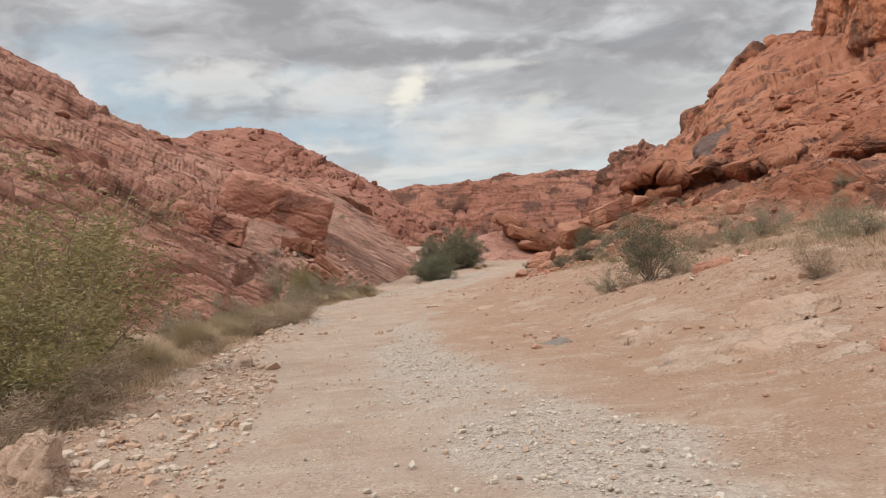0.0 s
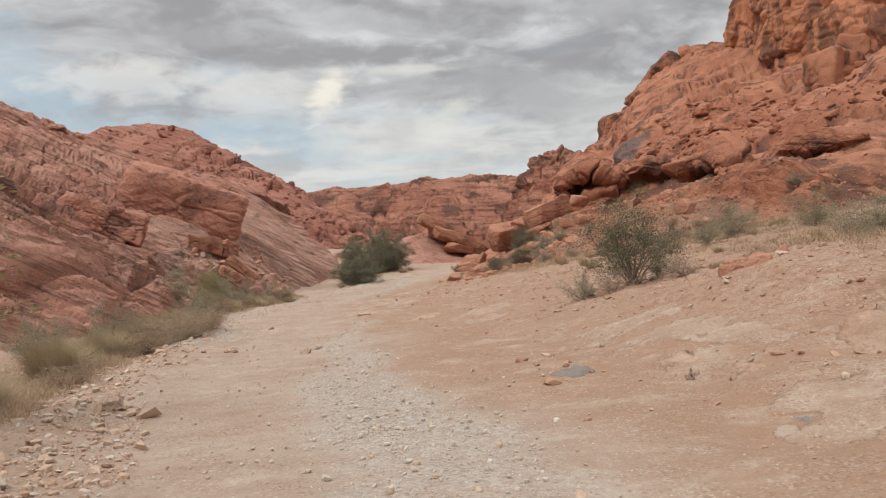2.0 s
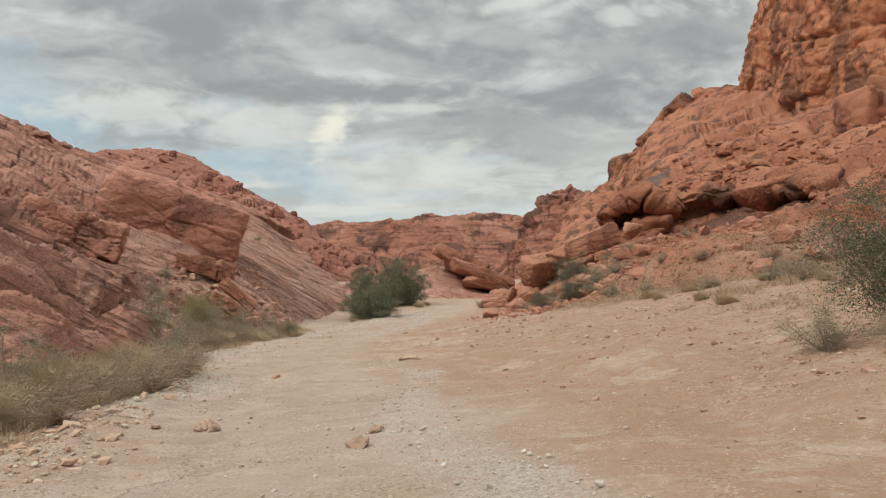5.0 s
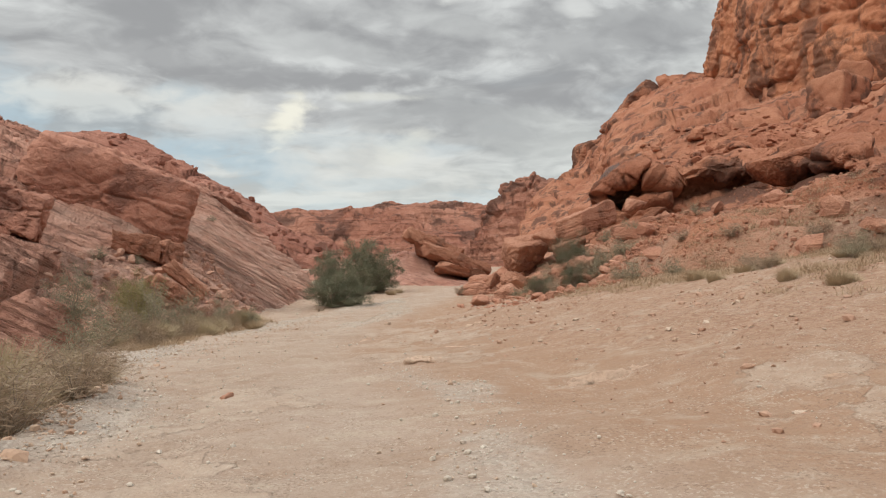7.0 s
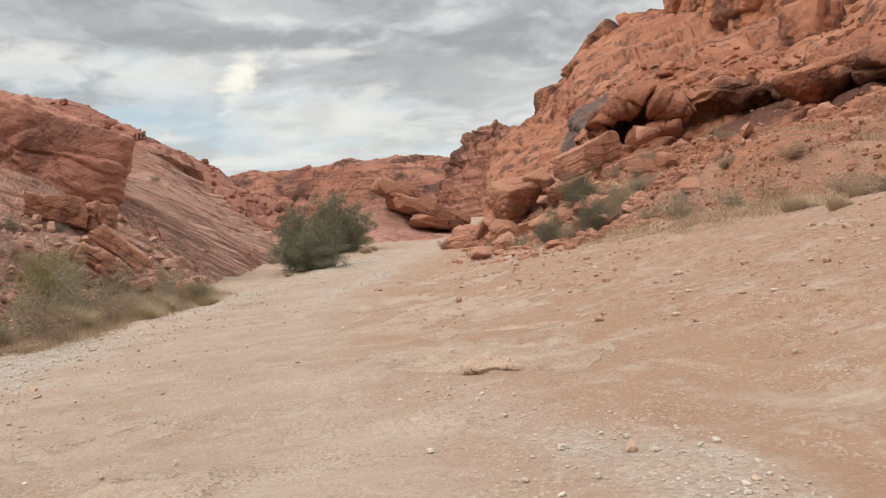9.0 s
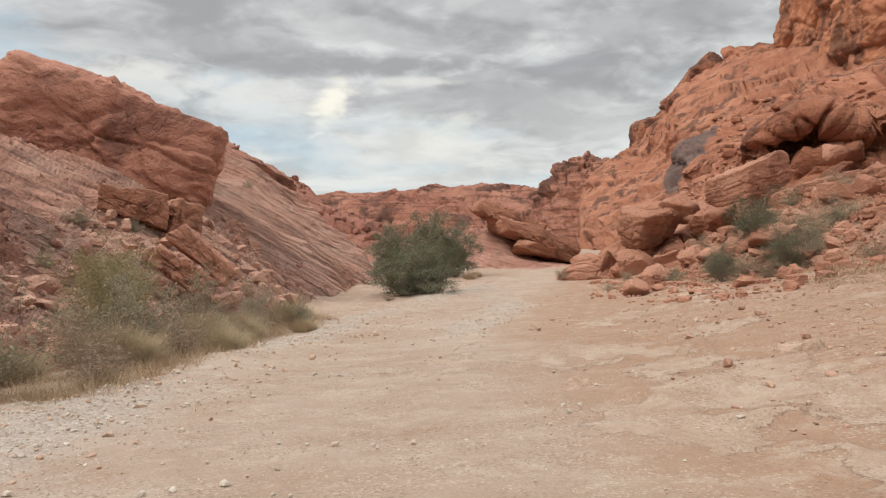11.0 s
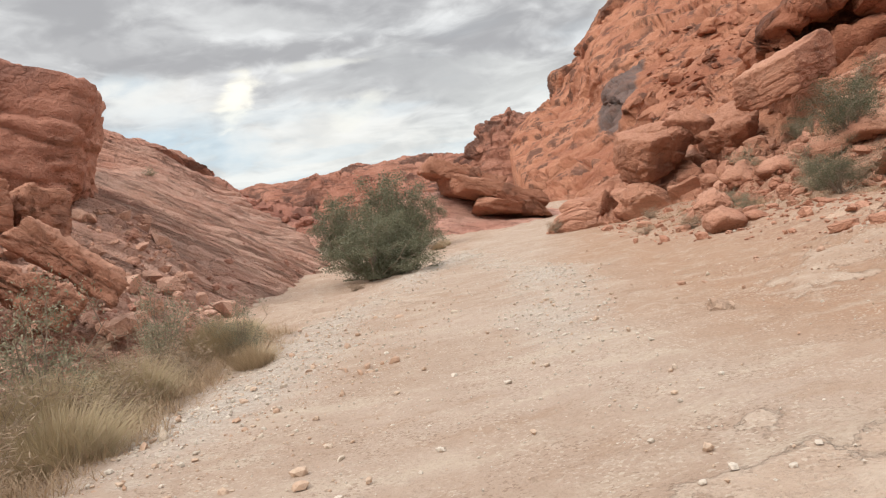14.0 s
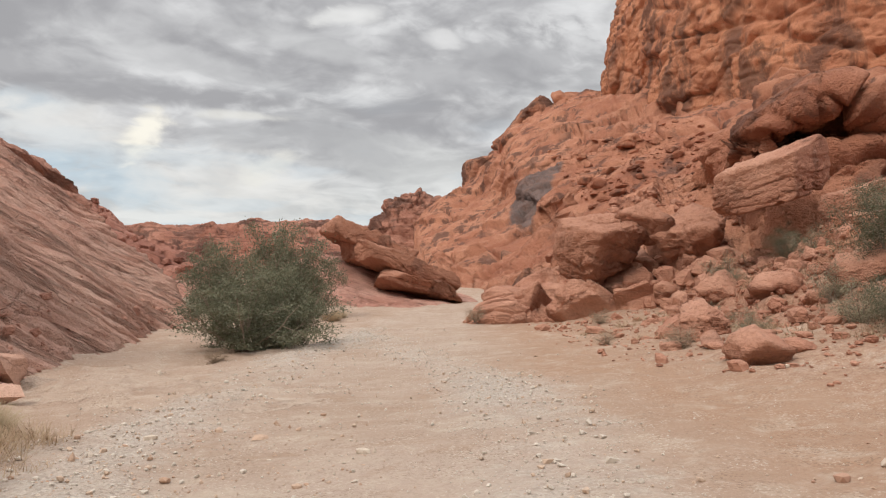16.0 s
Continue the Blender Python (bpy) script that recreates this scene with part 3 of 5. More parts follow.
def gravel_mark(x, y):
    s = x - road_x(y)
    p = np.stack([x, y, 0 * x], -1).reshape(-1, 3)
    wob = (0.55 * vnoise(p / 5.0, 71) + 0.25 * vnoise(p / 1.3, 72)).reshape(x.shape)
    middle = np.interp(y, (3, 8, 12, 18, 25, 31, 40, 50, 56, 62, 70), (1.3, 0.75, 0.1, -1.0, -1.3, -0.9, -1.6, -2.2, 0.2, 1.7, 2.6))
    wide = np.interp(y, (3, 9, 14, 20, 31, 50, 56, 62), (0.7, 1.15, 1.0, 0.75, 0.65, 0.6, 1.1, 1.0))
    thick = np.interp(y, (3, 6, 16, 22, 31, 36, 50, 54, 62, 70), (0.9, 1.15, 1.0, 0.75, 0.7, 0.3, 0.25, 0.8, 0.8, 0.3))
    ridge = thick * np.exp(-np.abs((x - middle + 0.7 * wob) / wide) ** 3) * np.clip(0.85 + 0.5 * vnoise(p / 2.2, 73).reshape(x.shape), 0, 1)
    side = np.exp(-((s + 2.9 + wob) / 1.2) ** 2) * np.clip(0.75 + 0.6 * vnoise(p / 6, 74).reshape(x.shape), 0, 1) * np.interp(y, (24, 34, 48, 54), (0.4, 1.1, 1.1, 0.75))
    mid = 0.22 * np.exp(-((s + 0.2) / 1.4) ** 2)
    return np.clip(ridge + side + mid, 0, 1) * np.clip((95 - y) / 20, 0, 1)


gx = spread(-13.0, 22.0, 0.17, (-2600, 2600))
gy = spread(-3.0, 82.0, 0.19, (-700, 3200))
X, Y = np.meshgrid(gx, gy, indexing="ij")
Z = ground_z(X, Y)
S = X - road_x(Y)
Pn = np.stack([X, Y, 0 * X], -1).reshape(-1, 3)
red = np.clip((S - 3.5) / 3, 0, 1) * np.clip((Y - 50) / 8, 0, 1) * np.clip((85 - Y) / 8, 0, 1) + np.clip((S - 1.6 + 0.9 * vnoise(Pn / 4, 81).reshape(X.shape)) / 2.2, 0, 1) + 0.35 * np.clip((-S - 3.5) / 2, 0, 1)
ground = new("ground", mesh_np("ground", np.stack([X, Y, Z], -1).reshape(-1, 3), grid_faces(*X.shape), GROUND, True,
                               {"gravel": gravel_mark(X, Y).ravel(), "bank": np.maximum(np.clip((S - 5.0 + 1.6 * fbm(Pn / 3.0, 3, 83).reshape(X.shape)) / 2.5, 0, 1), 0.75 * np.clip((-S - 1.4 - 0.9 * np.clip((Y - 13) / 7, 0, 1) + 0.9 * fbm(Pn / 1.5, 3, 84).reshape(X.shape)) / 1.0, 0, 1) * np.clip((36 - Y) / 6, 0, 1)).ravel(), "plate": plates(X, Y).ravel(), "red": np.clip(red, 0, 1).ravel()}))
tagged(ground, "dusty tan desert wash with a rough gravel track", "ground", kind="structure")


# ---- hills ----
def hill(name, net, nu, nv, mat, bed, label, ease=1.0, smooth=True, marks=None, shares=None, **rock):
    """A hillside on a net of control points, rows from foot to crest and over the back, broken into rock. ease: over 1 lays more detail at the foot."""
    net = np.array(net, float)
    g = np.stack([chord_spline(row, shares) if shares else spline(row, nv, np.linspace(0, 1, nv) ** ease) for row in net])
    nv = g.shape[1]
    g = spline(g, nu)
    n = normals(g)
    if n[..., 2].mean() < 0:
        n = -n
    p = crag(g.reshape(-1, 3), n.reshape(-1, 3), bed, **rock).reshape(g.shape)
    fade = np.clip(np.arange(nv) / (0.07 * nv), 0.25, 1)[None, :, None]
    p = g * (1 - fade) + p * fade
    low = np.array([0.0, 0.0, 7.0])
    p = np.concatenate([p[:, :1] - low, p], 1)
    p = np.concatenate([p[:1] - low * 3, p, p[-1:] - low * 3], 0)
    nu, nv = p.shape[:2]
    p = p.reshape(-1, 3)
    ob = new(name, mesh_np(name, p, grid_faces(nu, nv), mat, smooth, {k: f(p) for k, f in (marks or {}).items()}))
    tagged(ob, label, "rock hill", kind="structure")
    return p.reshape(nu, nv, 3)[1:-1, 1:], n


def bare_slab(p):
    """Where the hillside is a bare, pale, evenly layered slab."""
    return np.clip((p[:, 1] - 50 + 4 * fbm(p / 5.0, 3, 58)) / 8, 0, 1) * np.clip((p[:, 0] + 16 + 3 * fbm(p / 4.0, 3, 59)) / 4, 0, 1)


LEFT_NET = [
    [(-19, -8, -1.2), (-30, 18, 7), (-52, 55, 20), (-78, 92, 40), (-95, 120, 30)],
    [(-12.5, 20, -1.2), (-23, 46, 7.5), (-40, 76, 18), (-61, 110, 35.0), (-72, 140, 22)],
    [(-10.2, 44, -1.0), (-17.5, 60, 6.0), (-28, 84, 13), (-43, 110, 22.8), (-50, 135, 14)],
    [(-7.4, 59, -0.8), (-12.5, 69, 4.7), (-20, 87, 10.4), (-30, 108, 16.6), (-36, 130, 9)],
    [(-3.9, 72.5, -0.6), (-8.0, 81, 4.6), (-12, 91, 8.5), (-16, 101, 12.0), (-20, 120, 4)],
    [(-0.9, 86, 0.3), (-3.4, 90, 2.8), (-6.0, 94, 5.1), (-8.2, 98, 7.0), (-9, 108, 0)],
]
left_p, left_n = hill("hillside", LEFT_NET, 860, 380, RED_L, (0.45, 0.18, 0.88), "layered red sandstone hillside sloping down to the wash", 1.35, seed=3, marks={"slab": bare_slab},
                      swell=((14, 0.9), (5, 0.40)), blocks=((6.5, 0.75), (2.2, 0.34), (0.8, 0.07)), beds=((2.3, 1.0), (0.62, 0.14), (0.33, 0.40), (0.17, 0.12)), fine=((0.6, 0.05),), keep=0.45, notch=0.8, wave=30.0,
                      calm=lambda p: 0.92 * np.clip((p[:, 1] - 52) / 12, 0, 1) * np.clip((p[:, 0] + 19) / 4, 0, 1))

FAR_LEFT_NET = [
    [(-170, 190, -3), (-190, 245, 30), (-200, 300, 64), (-220, 380, 20)],
    [(-85, 190, -3), (-95, 245, 24), (-105, 300, 55.5), (-120, 380, 20)],
    [(-58, 190, -3), (-70, 250, 26), (-86, 311, 57.5), (-100, 380, 20)],
    [(-36, 180, -3), (-47, 245, 25), (-62, 310, 54.5), (-72, 380, 15)],
    [(-16, 150, -2), (-26, 215, 19), (-40, 297, 41), (-46, 370, 12)],
    [(0, 128, -1), (-10, 190, 13), (-23, 286, 30), (-24, 350, 8)],
    [(8, 122, -1), (4, 180, 8), (-8, 278, 15), (-4, 330, 4)],
]
ridge_p, ridge_n = hill("ridge", FAR_LEFT_NET, 320, 200, FAR_L, (0.36, -0.1, 0.93), "weathered red rock ridge behind the near slope", seed=9,
     swell=((40, 2.0), (16, 1.2), (7, 0.5)), blocks=((12, 1.2), (4, 0.4)), beds=((5.0, 1.0), (1.8, 0.4)), fine=((2.0, 0.2),))

FAR_NET = [
    [(-200, 430, -5), (-190, 520, 34), (-180, 600, 60), (-180, 700, 10)],
    [(-60, 430, -5), (-55, 520, 34), (-50, 600, 59.5), (-50, 700, 10)],
    [(12, 430, -5), (10, 520, 34), (9, 600, 60), (8, 700, 10)],
    [(60, 420, -5), (58, 510, 38), (60, 600, 66), (60, 700, 10)],
    [(110, 420, -5), (108, 510, 40), (105, 600, 67), (110, 700, 10)],
    [(190, 420, -5), (180, 510, 36), (170, 600, 58), (175, 700, 10)],
    [(320, 420, -5), (310, 510, 30), (300, 600, 52), (300, 700, 10)],
]
hill("distant_ridge", FAR_NET, 400, 180, FAR, (0.1, 0, 1), "far rugged red rock ridge closing the valley", seed=15,
     swell=((60, 3.0), (24, 2.6)), blocks=((22, 4.0), (9, 2.2), (4, 0.8)), beds=((7.0, 1.0),), fine=((4.0, 0.5),))

KNOB_NET = [
    [(52, 270, -4), (60, 318, 12), (64, 352, 24), (74, 400, 5)],
    [(66, 268, -4), (74, 316, 20), (78, 356, 47), (84, 400, 5)],
    [(84, 270, -4), (88, 318, 25), (93, 360, 53), (97, 405, 5)],
    [(100, 275, -4), (103, 320, 24), (104, 360, 49), (110, 405, 5)],
    [(125, 290, -4), (128, 330, 20), (130, 365, 40), (132, 405, 5)],
]
hill("rock_knob", KNOB_NET, 240, 200, FAR, (0.2, 0, 1), "craggy red rock knob with dark varnish", seed=22,
     swell=((22, 2.2), (9, 2.2), (4, 0.8)), blocks=((11, 2.0), (4.5, 1.1)), beds=((6.0, 0.5),), fine=((2.0, 0.4),))

def dark_streak(p):
    """A blue-black run of varnish down the dome."""
    x, y = p[:, 0] - 53.0, p[:, 1] - 168.0
    u, v = 0.546 * x + 0.838 * y, -0.838 * x + 0.546 * y
    d = np.sqrt(((u - 28) / 30.0) ** 2 + ((v - 1.0 - 0.07 * u) / (3.2 + 0.07 * u).clip(1.0)) ** 4)
    return np.clip((1.05 - d + 0.45 * fbm(p / 4.0, 3, 88)) / 0.3, 0, 1) * (p[:, 2] > 12)


def sand_apron(p):
    """Blown sand lying on the foot of the slope, in tongues between the rocks."""
    foot = np.clip((4.6 - p[:, 2] + 1.6 * fbm(p / 3.5, 3, 93)) / 1.6, 0, 1)
    return foot * np.clip((72 - p[:, 1]) / 6, 0.35, 1)


RIGHT_NET = [
    [(17, 106, -1), (20, 116, 1.4), (26, 135, 4.5), (37, 172, 9), (52, 225, 17), (71, 290, 27), (92, 350, 38)],
    [(9.8, 82.0, -0.3), (12.0, 84.4, 1.2), (15, 88, 3.2), (29, 116, 8), (66, 200, 24), (104, 322, 50), (110, 337, 57)],
    [(9.4, 76.0, 0.0), (11.8, 77.6, 1.4), (15.0, 80, 5.0), (31, 114, 10), (69, 200, 29), (103, 285, 57), (123, 330, 80)],
    [(8.2, 66.0, 0.1), (11.6, 69.2, 2.5), (15.8, 72.2, 5.5), (38, 108, 13), (68, 155, 25), (98, 210, 43), (149, 303, 86)],
    [(13, 52, 0.8), (16.6, 55.0, 2.6), (20.8, 59.0, 6.0), (42, 82, 12.5), (72, 120, 24.5), (105, 176, 43), (166, 282, 82)],
    [(30, 18, 1.0), (35.0, 21, 3.0), (41, 24, 6.0), (62, 42, 15), (92, 66, 29), (140, 110, 50), (205, 205, 82)],
]
right_p, right_n = hill("rocky_slope", RIGHT_NET, 450, 0, RED_R, (-0.12, 0.1, 1), "broken orange sandstone slope strewn with rocks", seed=30, marks={"varnish": dark_streak, "sand": sand_apron}, shares=(50, 60, 55, 140, 110, 50),
                        swell=((40, 2.6), (13, 1.6), (5, 0.4)), blocks=((16, 2.2), (6.0, 0.9), (1.7, 0.42), (0.75, 0.16)), beds=((7.5, 1.2), (1.6, 0.3)), fine=((0.9, 0.06),), keep=0.05, calm_size=8.0,
                        calm=lambda p: np.maximum(0.5 * np.clip((p[:, 2] - 9) / 8, 0, 1), 0.65 * np.clip((4.2 - p[:, 2]) / 2, 0, 1)))

OUTCROP_NET = [
    [(14.0, 93, -2), (15, 93.6, -1.2), (18, 95, -0.6), (26, 103, -0.5)],
    [(9.2, 81, -0.2), (9.8, 82, 1.1), (12, 84.5, 2.3), (20, 95, 3.5)],
    [(10.8, 78.4, 0.2), (11.6, 79.6, 1.2), (13.6, 82.0, 3.0), (21, 89, 5.0)],
    [(13.0, 76.0, 1.4), (13.6, 77.0, 2.8), (15.8, 79.2, 4.6), (24, 86, 6.0)],
    [(16.0, 74.2, 2.6), (16.6, 75.2, 3.6), (18.6, 77.6, 4.8), (27, 84, 6.0)],
]
outcrop_p, outcrop_n = hill("outcrop", OUTCROP_NET, 300, 200, SCREE, (0.2, 0.1, 1), "cracked red sandstone outcrop at the bend of the track", 1.2, seed=37,
     swell=((5, 0.5), (2.5, 0.3)), blocks=((4.2, 0.9), (1.5, 0.22), (0.6, 0.07)), beds=((1.4, 0.35), (0.4, 0.10)), fine=((0.4, 0.06),))

LEDGE = ((20.0, 78.0, 3.2, 0.3, 0.4), (17.3, 73.4, 7.3, 0.9, 0.4), (19.3, 71.2, 9.1, 2.0, 0.4), (21.4, 70.9, 8.3, 0.8, 0.45), (23.6, 69.4, 9.1, 2.1, 0.5), (25.8, 67.0, 8.4, 0.8, 0.6),
         (25.2, 62.5, 8.4, 1.6, 0.8), (24.4, 58.8, 7.7, 0.9, 0.8), (23.6, 55.8, 7.4, 1.5, 0.8), (22.4, 52.6, 6.3, 0.8, 0.75), (24.5, 47.0, 2.2, 0.3, 0.75))    # lip's place, height of the hollow, way it faces


def ledge_row(x, y, z, h, face):
    """The section of an overhanging ledge from its foot over the hollow and the lip to its back."""
    ox, oy = -face, -math.sqrt(1 - face * face)
    return [(x + ox * o, y + oy * o, z + u) for o, u in ((0.9, -h - 1.6), (0.1, -h - 0.1), (-2.3, -0.85 * h), (-1.8, -0.22 * h - 0.1), (-0.1, -0.12), (-0.3, 0.45), (-2.2, 1.0), (-5.0, 1.2), (-8.0, 0.2))]


hill("overhanging_ledge", [ledge_row(*l) for l in LEDGE], 330, 170, RED_R, (-0.12, 0.1, 1), "overhanging orange sandstone ledge with shadowed hollows", seed=44,
     swell=((5, 0.7), (2.2, 0.3)), blocks=((4.0, 0.9), (1.3, 0.2)), beds=((0.9, 0.2), (0.35, 0.08)), fine=((0.5, 0.05),))

TOWER_NET = [
    [(165, 330, 80), (168, 330, 100), (176, 334, 135), (190, 345, 160)],
    [(149.5, 303, 82), (149.5, 301, 95), (163, 305, 122), (180, 315, 160)],
    [(136, 262, 64), (138, 262, 88), (148, 268, 124), (168, 280, 165)],
    [(118, 205, 48), (122, 207, 75), (132, 214, 112), (150, 228, 160)],
    [(128, 168, 44), (132, 170, 74), (142, 178, 110), (158, 190, 155)],
    [(170, 150, 44), (172, 152, 70), (180, 160, 105), (190, 172, 150)],
]
hill("rock_tower", TOWER_NET, 300, 220, TOWER, (0.15, 0.0, 1), "sheer orange sandstone cliff streaked with dark varnish", seed=41,
     swell=((35, 2.6), (14, 1.3), (5, 0.3)), blocks=((30, 1.0), (11, 0.8), (4.5, 0.35)), beds=((14.0, 0.4), (4.0, 0.3)), fine=((2.5, 0.6),))

MOUND_NET = [
    [(-7, 106, 0.0), (-7, 112, 1.6), (-7, 120, 3.0), (-6, 135, 0)],
    [(1, 99, 0.2), (1, 106, 2.4), (1, 114, 4.4), (1, 130, 1)],
    [(7, 97, 0.7), (7, 103, 3.4), (7.5, 110, 6.0), (8, 126, 1)],
    [(12, 96, 1.0), (11.5, 102, 2.8), (11.5, 109, 5.4), (12, 126, 2)],
    [(18, 99, 1.2), (17, 104, 2.4), (16, 111, 4.0), (17, 126, 2)],
]
mound_p, mound_n = hill("rock_mound", MOUND_NET, 220, 180, PINK_SLAB, (0.3, -0.2, 0.92), "smooth pink sandstone mound beside the bend", seed=52,
                        swell=((7, 0.5),), blocks=((3.0, 0.2),), beds=((1.2, 0.35), (0.4, 0.12)), fine=((0.6, 0.05),))


# ---- boulders ----
def boulder(centre, dims, turn=(0, 0, 0), seed=0, sub=4, mat=None, label="", group="", cuts=16, box=0.0, sharp=45.0, beds=0.5, rough=1.0, crack=1.0, name="boulder", hollow=0.0):
    """One rock cut from a ball by planes, stretched to dims and weathered. hollow: how far its underside is eaten away in front."""
    v, f = chunk(seed, sub, cuts, sharp, box)
    dims = np.array(dims, float)
    ext = (v.max(0) - v.min(0)) / 2
    v = (v - (v.max(0) + v.min(0)) / 2) / ext * (dims / 2)
    n = v / dims ** 2
    n /= np.linalg.norm(n, axis=1)[:, None]
    m = float(dims.mean()) * rough
    v = crag(v + seed * 7.0, n, (0.12, 0.05, 1), ((m * 0.5, m * 0.04),), ((m * 0.38, m * 0.085 * crack), (m * 0.16, m * 0.035 * crack), (m * 0.07, m * 0.012)),
             ((m * 0.16, m * 0.045 * beds), (m * 0.06, m * 0.018 * beds)), ((m * 0.06, m * 0.008),), seed, notch=0.3) - seed * 7.0
    if hollow:
        under = np.clip((0.28 * dims[2] - v[:, 2]) / (0.5 * dims[2]), 0, 1)
        bay = np.exp(-(np.abs(v[:, 0]) / (0.36 * dims[0])) ** 4) * np.clip(0.75 - v[:, 1] / (0.5 * dims[1]), 0, 1)
        v[:, 2] += hollow * under * bay * dims[2] * 0.62
        v[:, 1] += hollow * under * bay * dims[1] * 0.30
    ob = new(name, mesh_np(name, v, f, mat or BOULDER, True))
    ob.matrix_world = pose(*centre, *turn)
    return tagged(ob, label or "red sandstone boulder lying on the slope", "boulder", group)


boulder((-14.4, 69.8, 7.1), (9.4, 6.6, 4.8), (4, 17, 6), 5, 6, BIG_ROCK, label="huge rounded red boulder perched on the hillside", box=0.66, cuts=6, sharp=12.0, beds=0.22, crack=0.26)
boulder((-29.0, 56.0, 9.0), (12.0, 4.5, 1.7), (0, 17, 24), 9, 6, RED_L, label="long overhanging ledge of red sandstone", box=0.8, beds=1.2)
boulder((-31.0, 62.0, 12.0), (9.0, 4.0, 1.8), (0, 20, 24), 19, 5, RED_L, label="long overhanging ledge of red sandstone", box=0.8, beds=1.2)
boulder((-17.0, 57.6, 5.3), (5.2, 3.8, 2.6), (0, 14, 10), 8, 6, BIG_ROCK, label="weathered dark red boulder jutting from the slope", box=0.7, crack=0.5, beds=0.3)
boulder((-12.0, 63.4, 3.8), (2.6, 2.0, 1.2), (0, 14, 20), 11, 6, SCREE, label="squared orange sandstone block under a boulder", box=0.72, cuts=14, beds=0.1, crack=0.7)
boulder((-10.5, 64.2, 3.3), (1.4, 1.4, 1.3), (0, 12, 40), 12, 5, SCREE, label="squared orange sandstone block under a boulder", box=0.72, cuts=14, beds=0.1, crack=0.7)
boulder((-8.9, 60.4, 1.9), (2.5, 1.15, 0.8), (8, 44, 16), 13, 5, SCREE, label="long orange slab leaning down the slope", box=0.68, cuts=14, beds=0.1, crack=0.7)
boulder((-9.4, 59.2, 1.35), (2.0, 1.1, 0.75), (0, 36, 20), 14, 5, SCREE, label="long orange slab leaning down the slope", box=0.68, cuts=14, beds=0.1, crack=0.7)
boulder((-13.8, 103.0, 10.5), (9.5, 8, 3.2), (0, 20, -8), 15, 6, RED_L, label="overhanging ledge of layered red sandstone", beds=1.5)
boulder((-10.6, 98.6, 7.3), (6.4, 6, 2.9), (0, 22, -8), 16, 6, RED_L, label="overhanging ledge of layered red sandstone", beds=1.5)
boulder((-6.9, 93.6, 4.6), (3.6, 4.0, 1.1), (0, 25, -6), 18, 5, RED_L, label="overhanging ledge of layered red sandstone", box=0.75, beds=0.8)
# slope opposite
boulder((15.0, 70.4, 5.6), (3.6, 3.6, 1.7), (-10, -16, 24), 22, 6, SCREE, label="long tilted slab of red sandstone", box=0.66, crack=0.3, beds=0.5)
boulder((17.4, 66.0, 4.9), (3.6, 2.6, 1.1), (0, -12, 8), 24, 5, SCREE, label="flat-topped slab of red sandstone", box=0.75, beds=1.0)
boulder((25.2, 61.8, 8.3), (5.6, 3.8, 2.4), (-6, -5, -15), 32, 6, RED_R, label="smooth rounded red boulder lying on the ledge", cuts=7, sharp=14, beds=0.3, crack=0.3)
boulder((29.5, 55.0, 8.2), (8.0, 4.0, 2.2), (-6, -5, -30), 33, 6, RED_R, label="overhanging ledge of red sandstone", cuts=9, beds=0.8, crack=0.5)
boulder((-64.0, 306.0, 54.0), (10, 8, 5), (0, 14, 0), 55, 5, FAR_L, "pointed block on the crest of the ridge", name="boulder", beds=0.3, crack=0.4)
boulder((100.5, 160.0, 37.0), (13, 9, 11), (0, 10, 20), 34, 5, RED_R, label="huge fallen orange block below the cliff", box=0.7, cuts=8, crack=0.4, beds=0.2)
boulder((112, 172.0, 45.0), (9, 8, 8), (10, 0, 60), 35, 5, RED_R, label="huge fallen orange block below the cliff", box=0.7, cuts=8, crack=0.4, beds=0.2)
boulder((12.9, 77.4, 3.9), (3.2, 3.2, 3.4), (4, 8, 20), 26, 6, RED_BLOCK, label="large rounded red block at the bend", cuts=9, sharp=14, beds=0.1, crack=0.35)
boulder((14.3, 76.4, 4.8), (2.0, 2.4, 1.8), (0, -10, 0), 27, 5, RED_BLOCK, label="round red boulder wedged among others", cuts=6, sharp=10, beds=0.1, crack=0.25)
boulder((15.6, 75.2, 4.2), (2.6, 2.8, 2.2), (0, -12, 30), 36, 5, RED_BLOCK, label="cracked red boulder at the foot of the slope", cuts=9, sharp=16, crack=0.5, beds=0.3)
boulder((11.0, 80.4, 1.5), (2.3, 2.0, 1.6), (0, 20, 50), 38, 5, RED_BLOCK, label="cracked red boulder at the foot of the slope", cuts=10, sharp=16, crack=0.5, beds=0.3)
boulder((17.6, 67.2, 4.7), (4.6, 3.4, 1.2), (-4, -14, 12), 39, 6, SCREE, label="low bedded slab of red sandstone", box=0.8, crack=0.4, beds=1.4)
boulder((8.5, 65.2, 1.0), (1.9, 1.4, 1.2), (0, 0, 15), 28, 5, SCREE, label="pinkish boulder lying on the sand")
boulder((5.9, 60.5, 0.55), (1.5, 1.2, 0.8), (0, 0, 50), 29, 4, SCREE, label="low pinkish boulder lying on the sand")
boulder((16.4, 65.2, 6.2), (1.7, 1.2, 1.0), (0, -30, 10), 30, 4, SCREE, label="egg-shaped red boulder resting on a ledge", cuts=4)
boulder((113, 335, 53), (18, 18, 27), (0, 8, 10), 51, 6, VARNISHED, "massive rounded step of the orange dome", name="rock_step", beds=0.2, crack=0.5, cuts=9, sharp=12)
boulder((132, 332, 74.5), (28, 22, 27), (0, 6, 0), 52, 6, VARNISHED, "massive rounded step of the orange dome", name="rock_step", beds=0.2, crack=0.5, cuts=9, sharp=12)
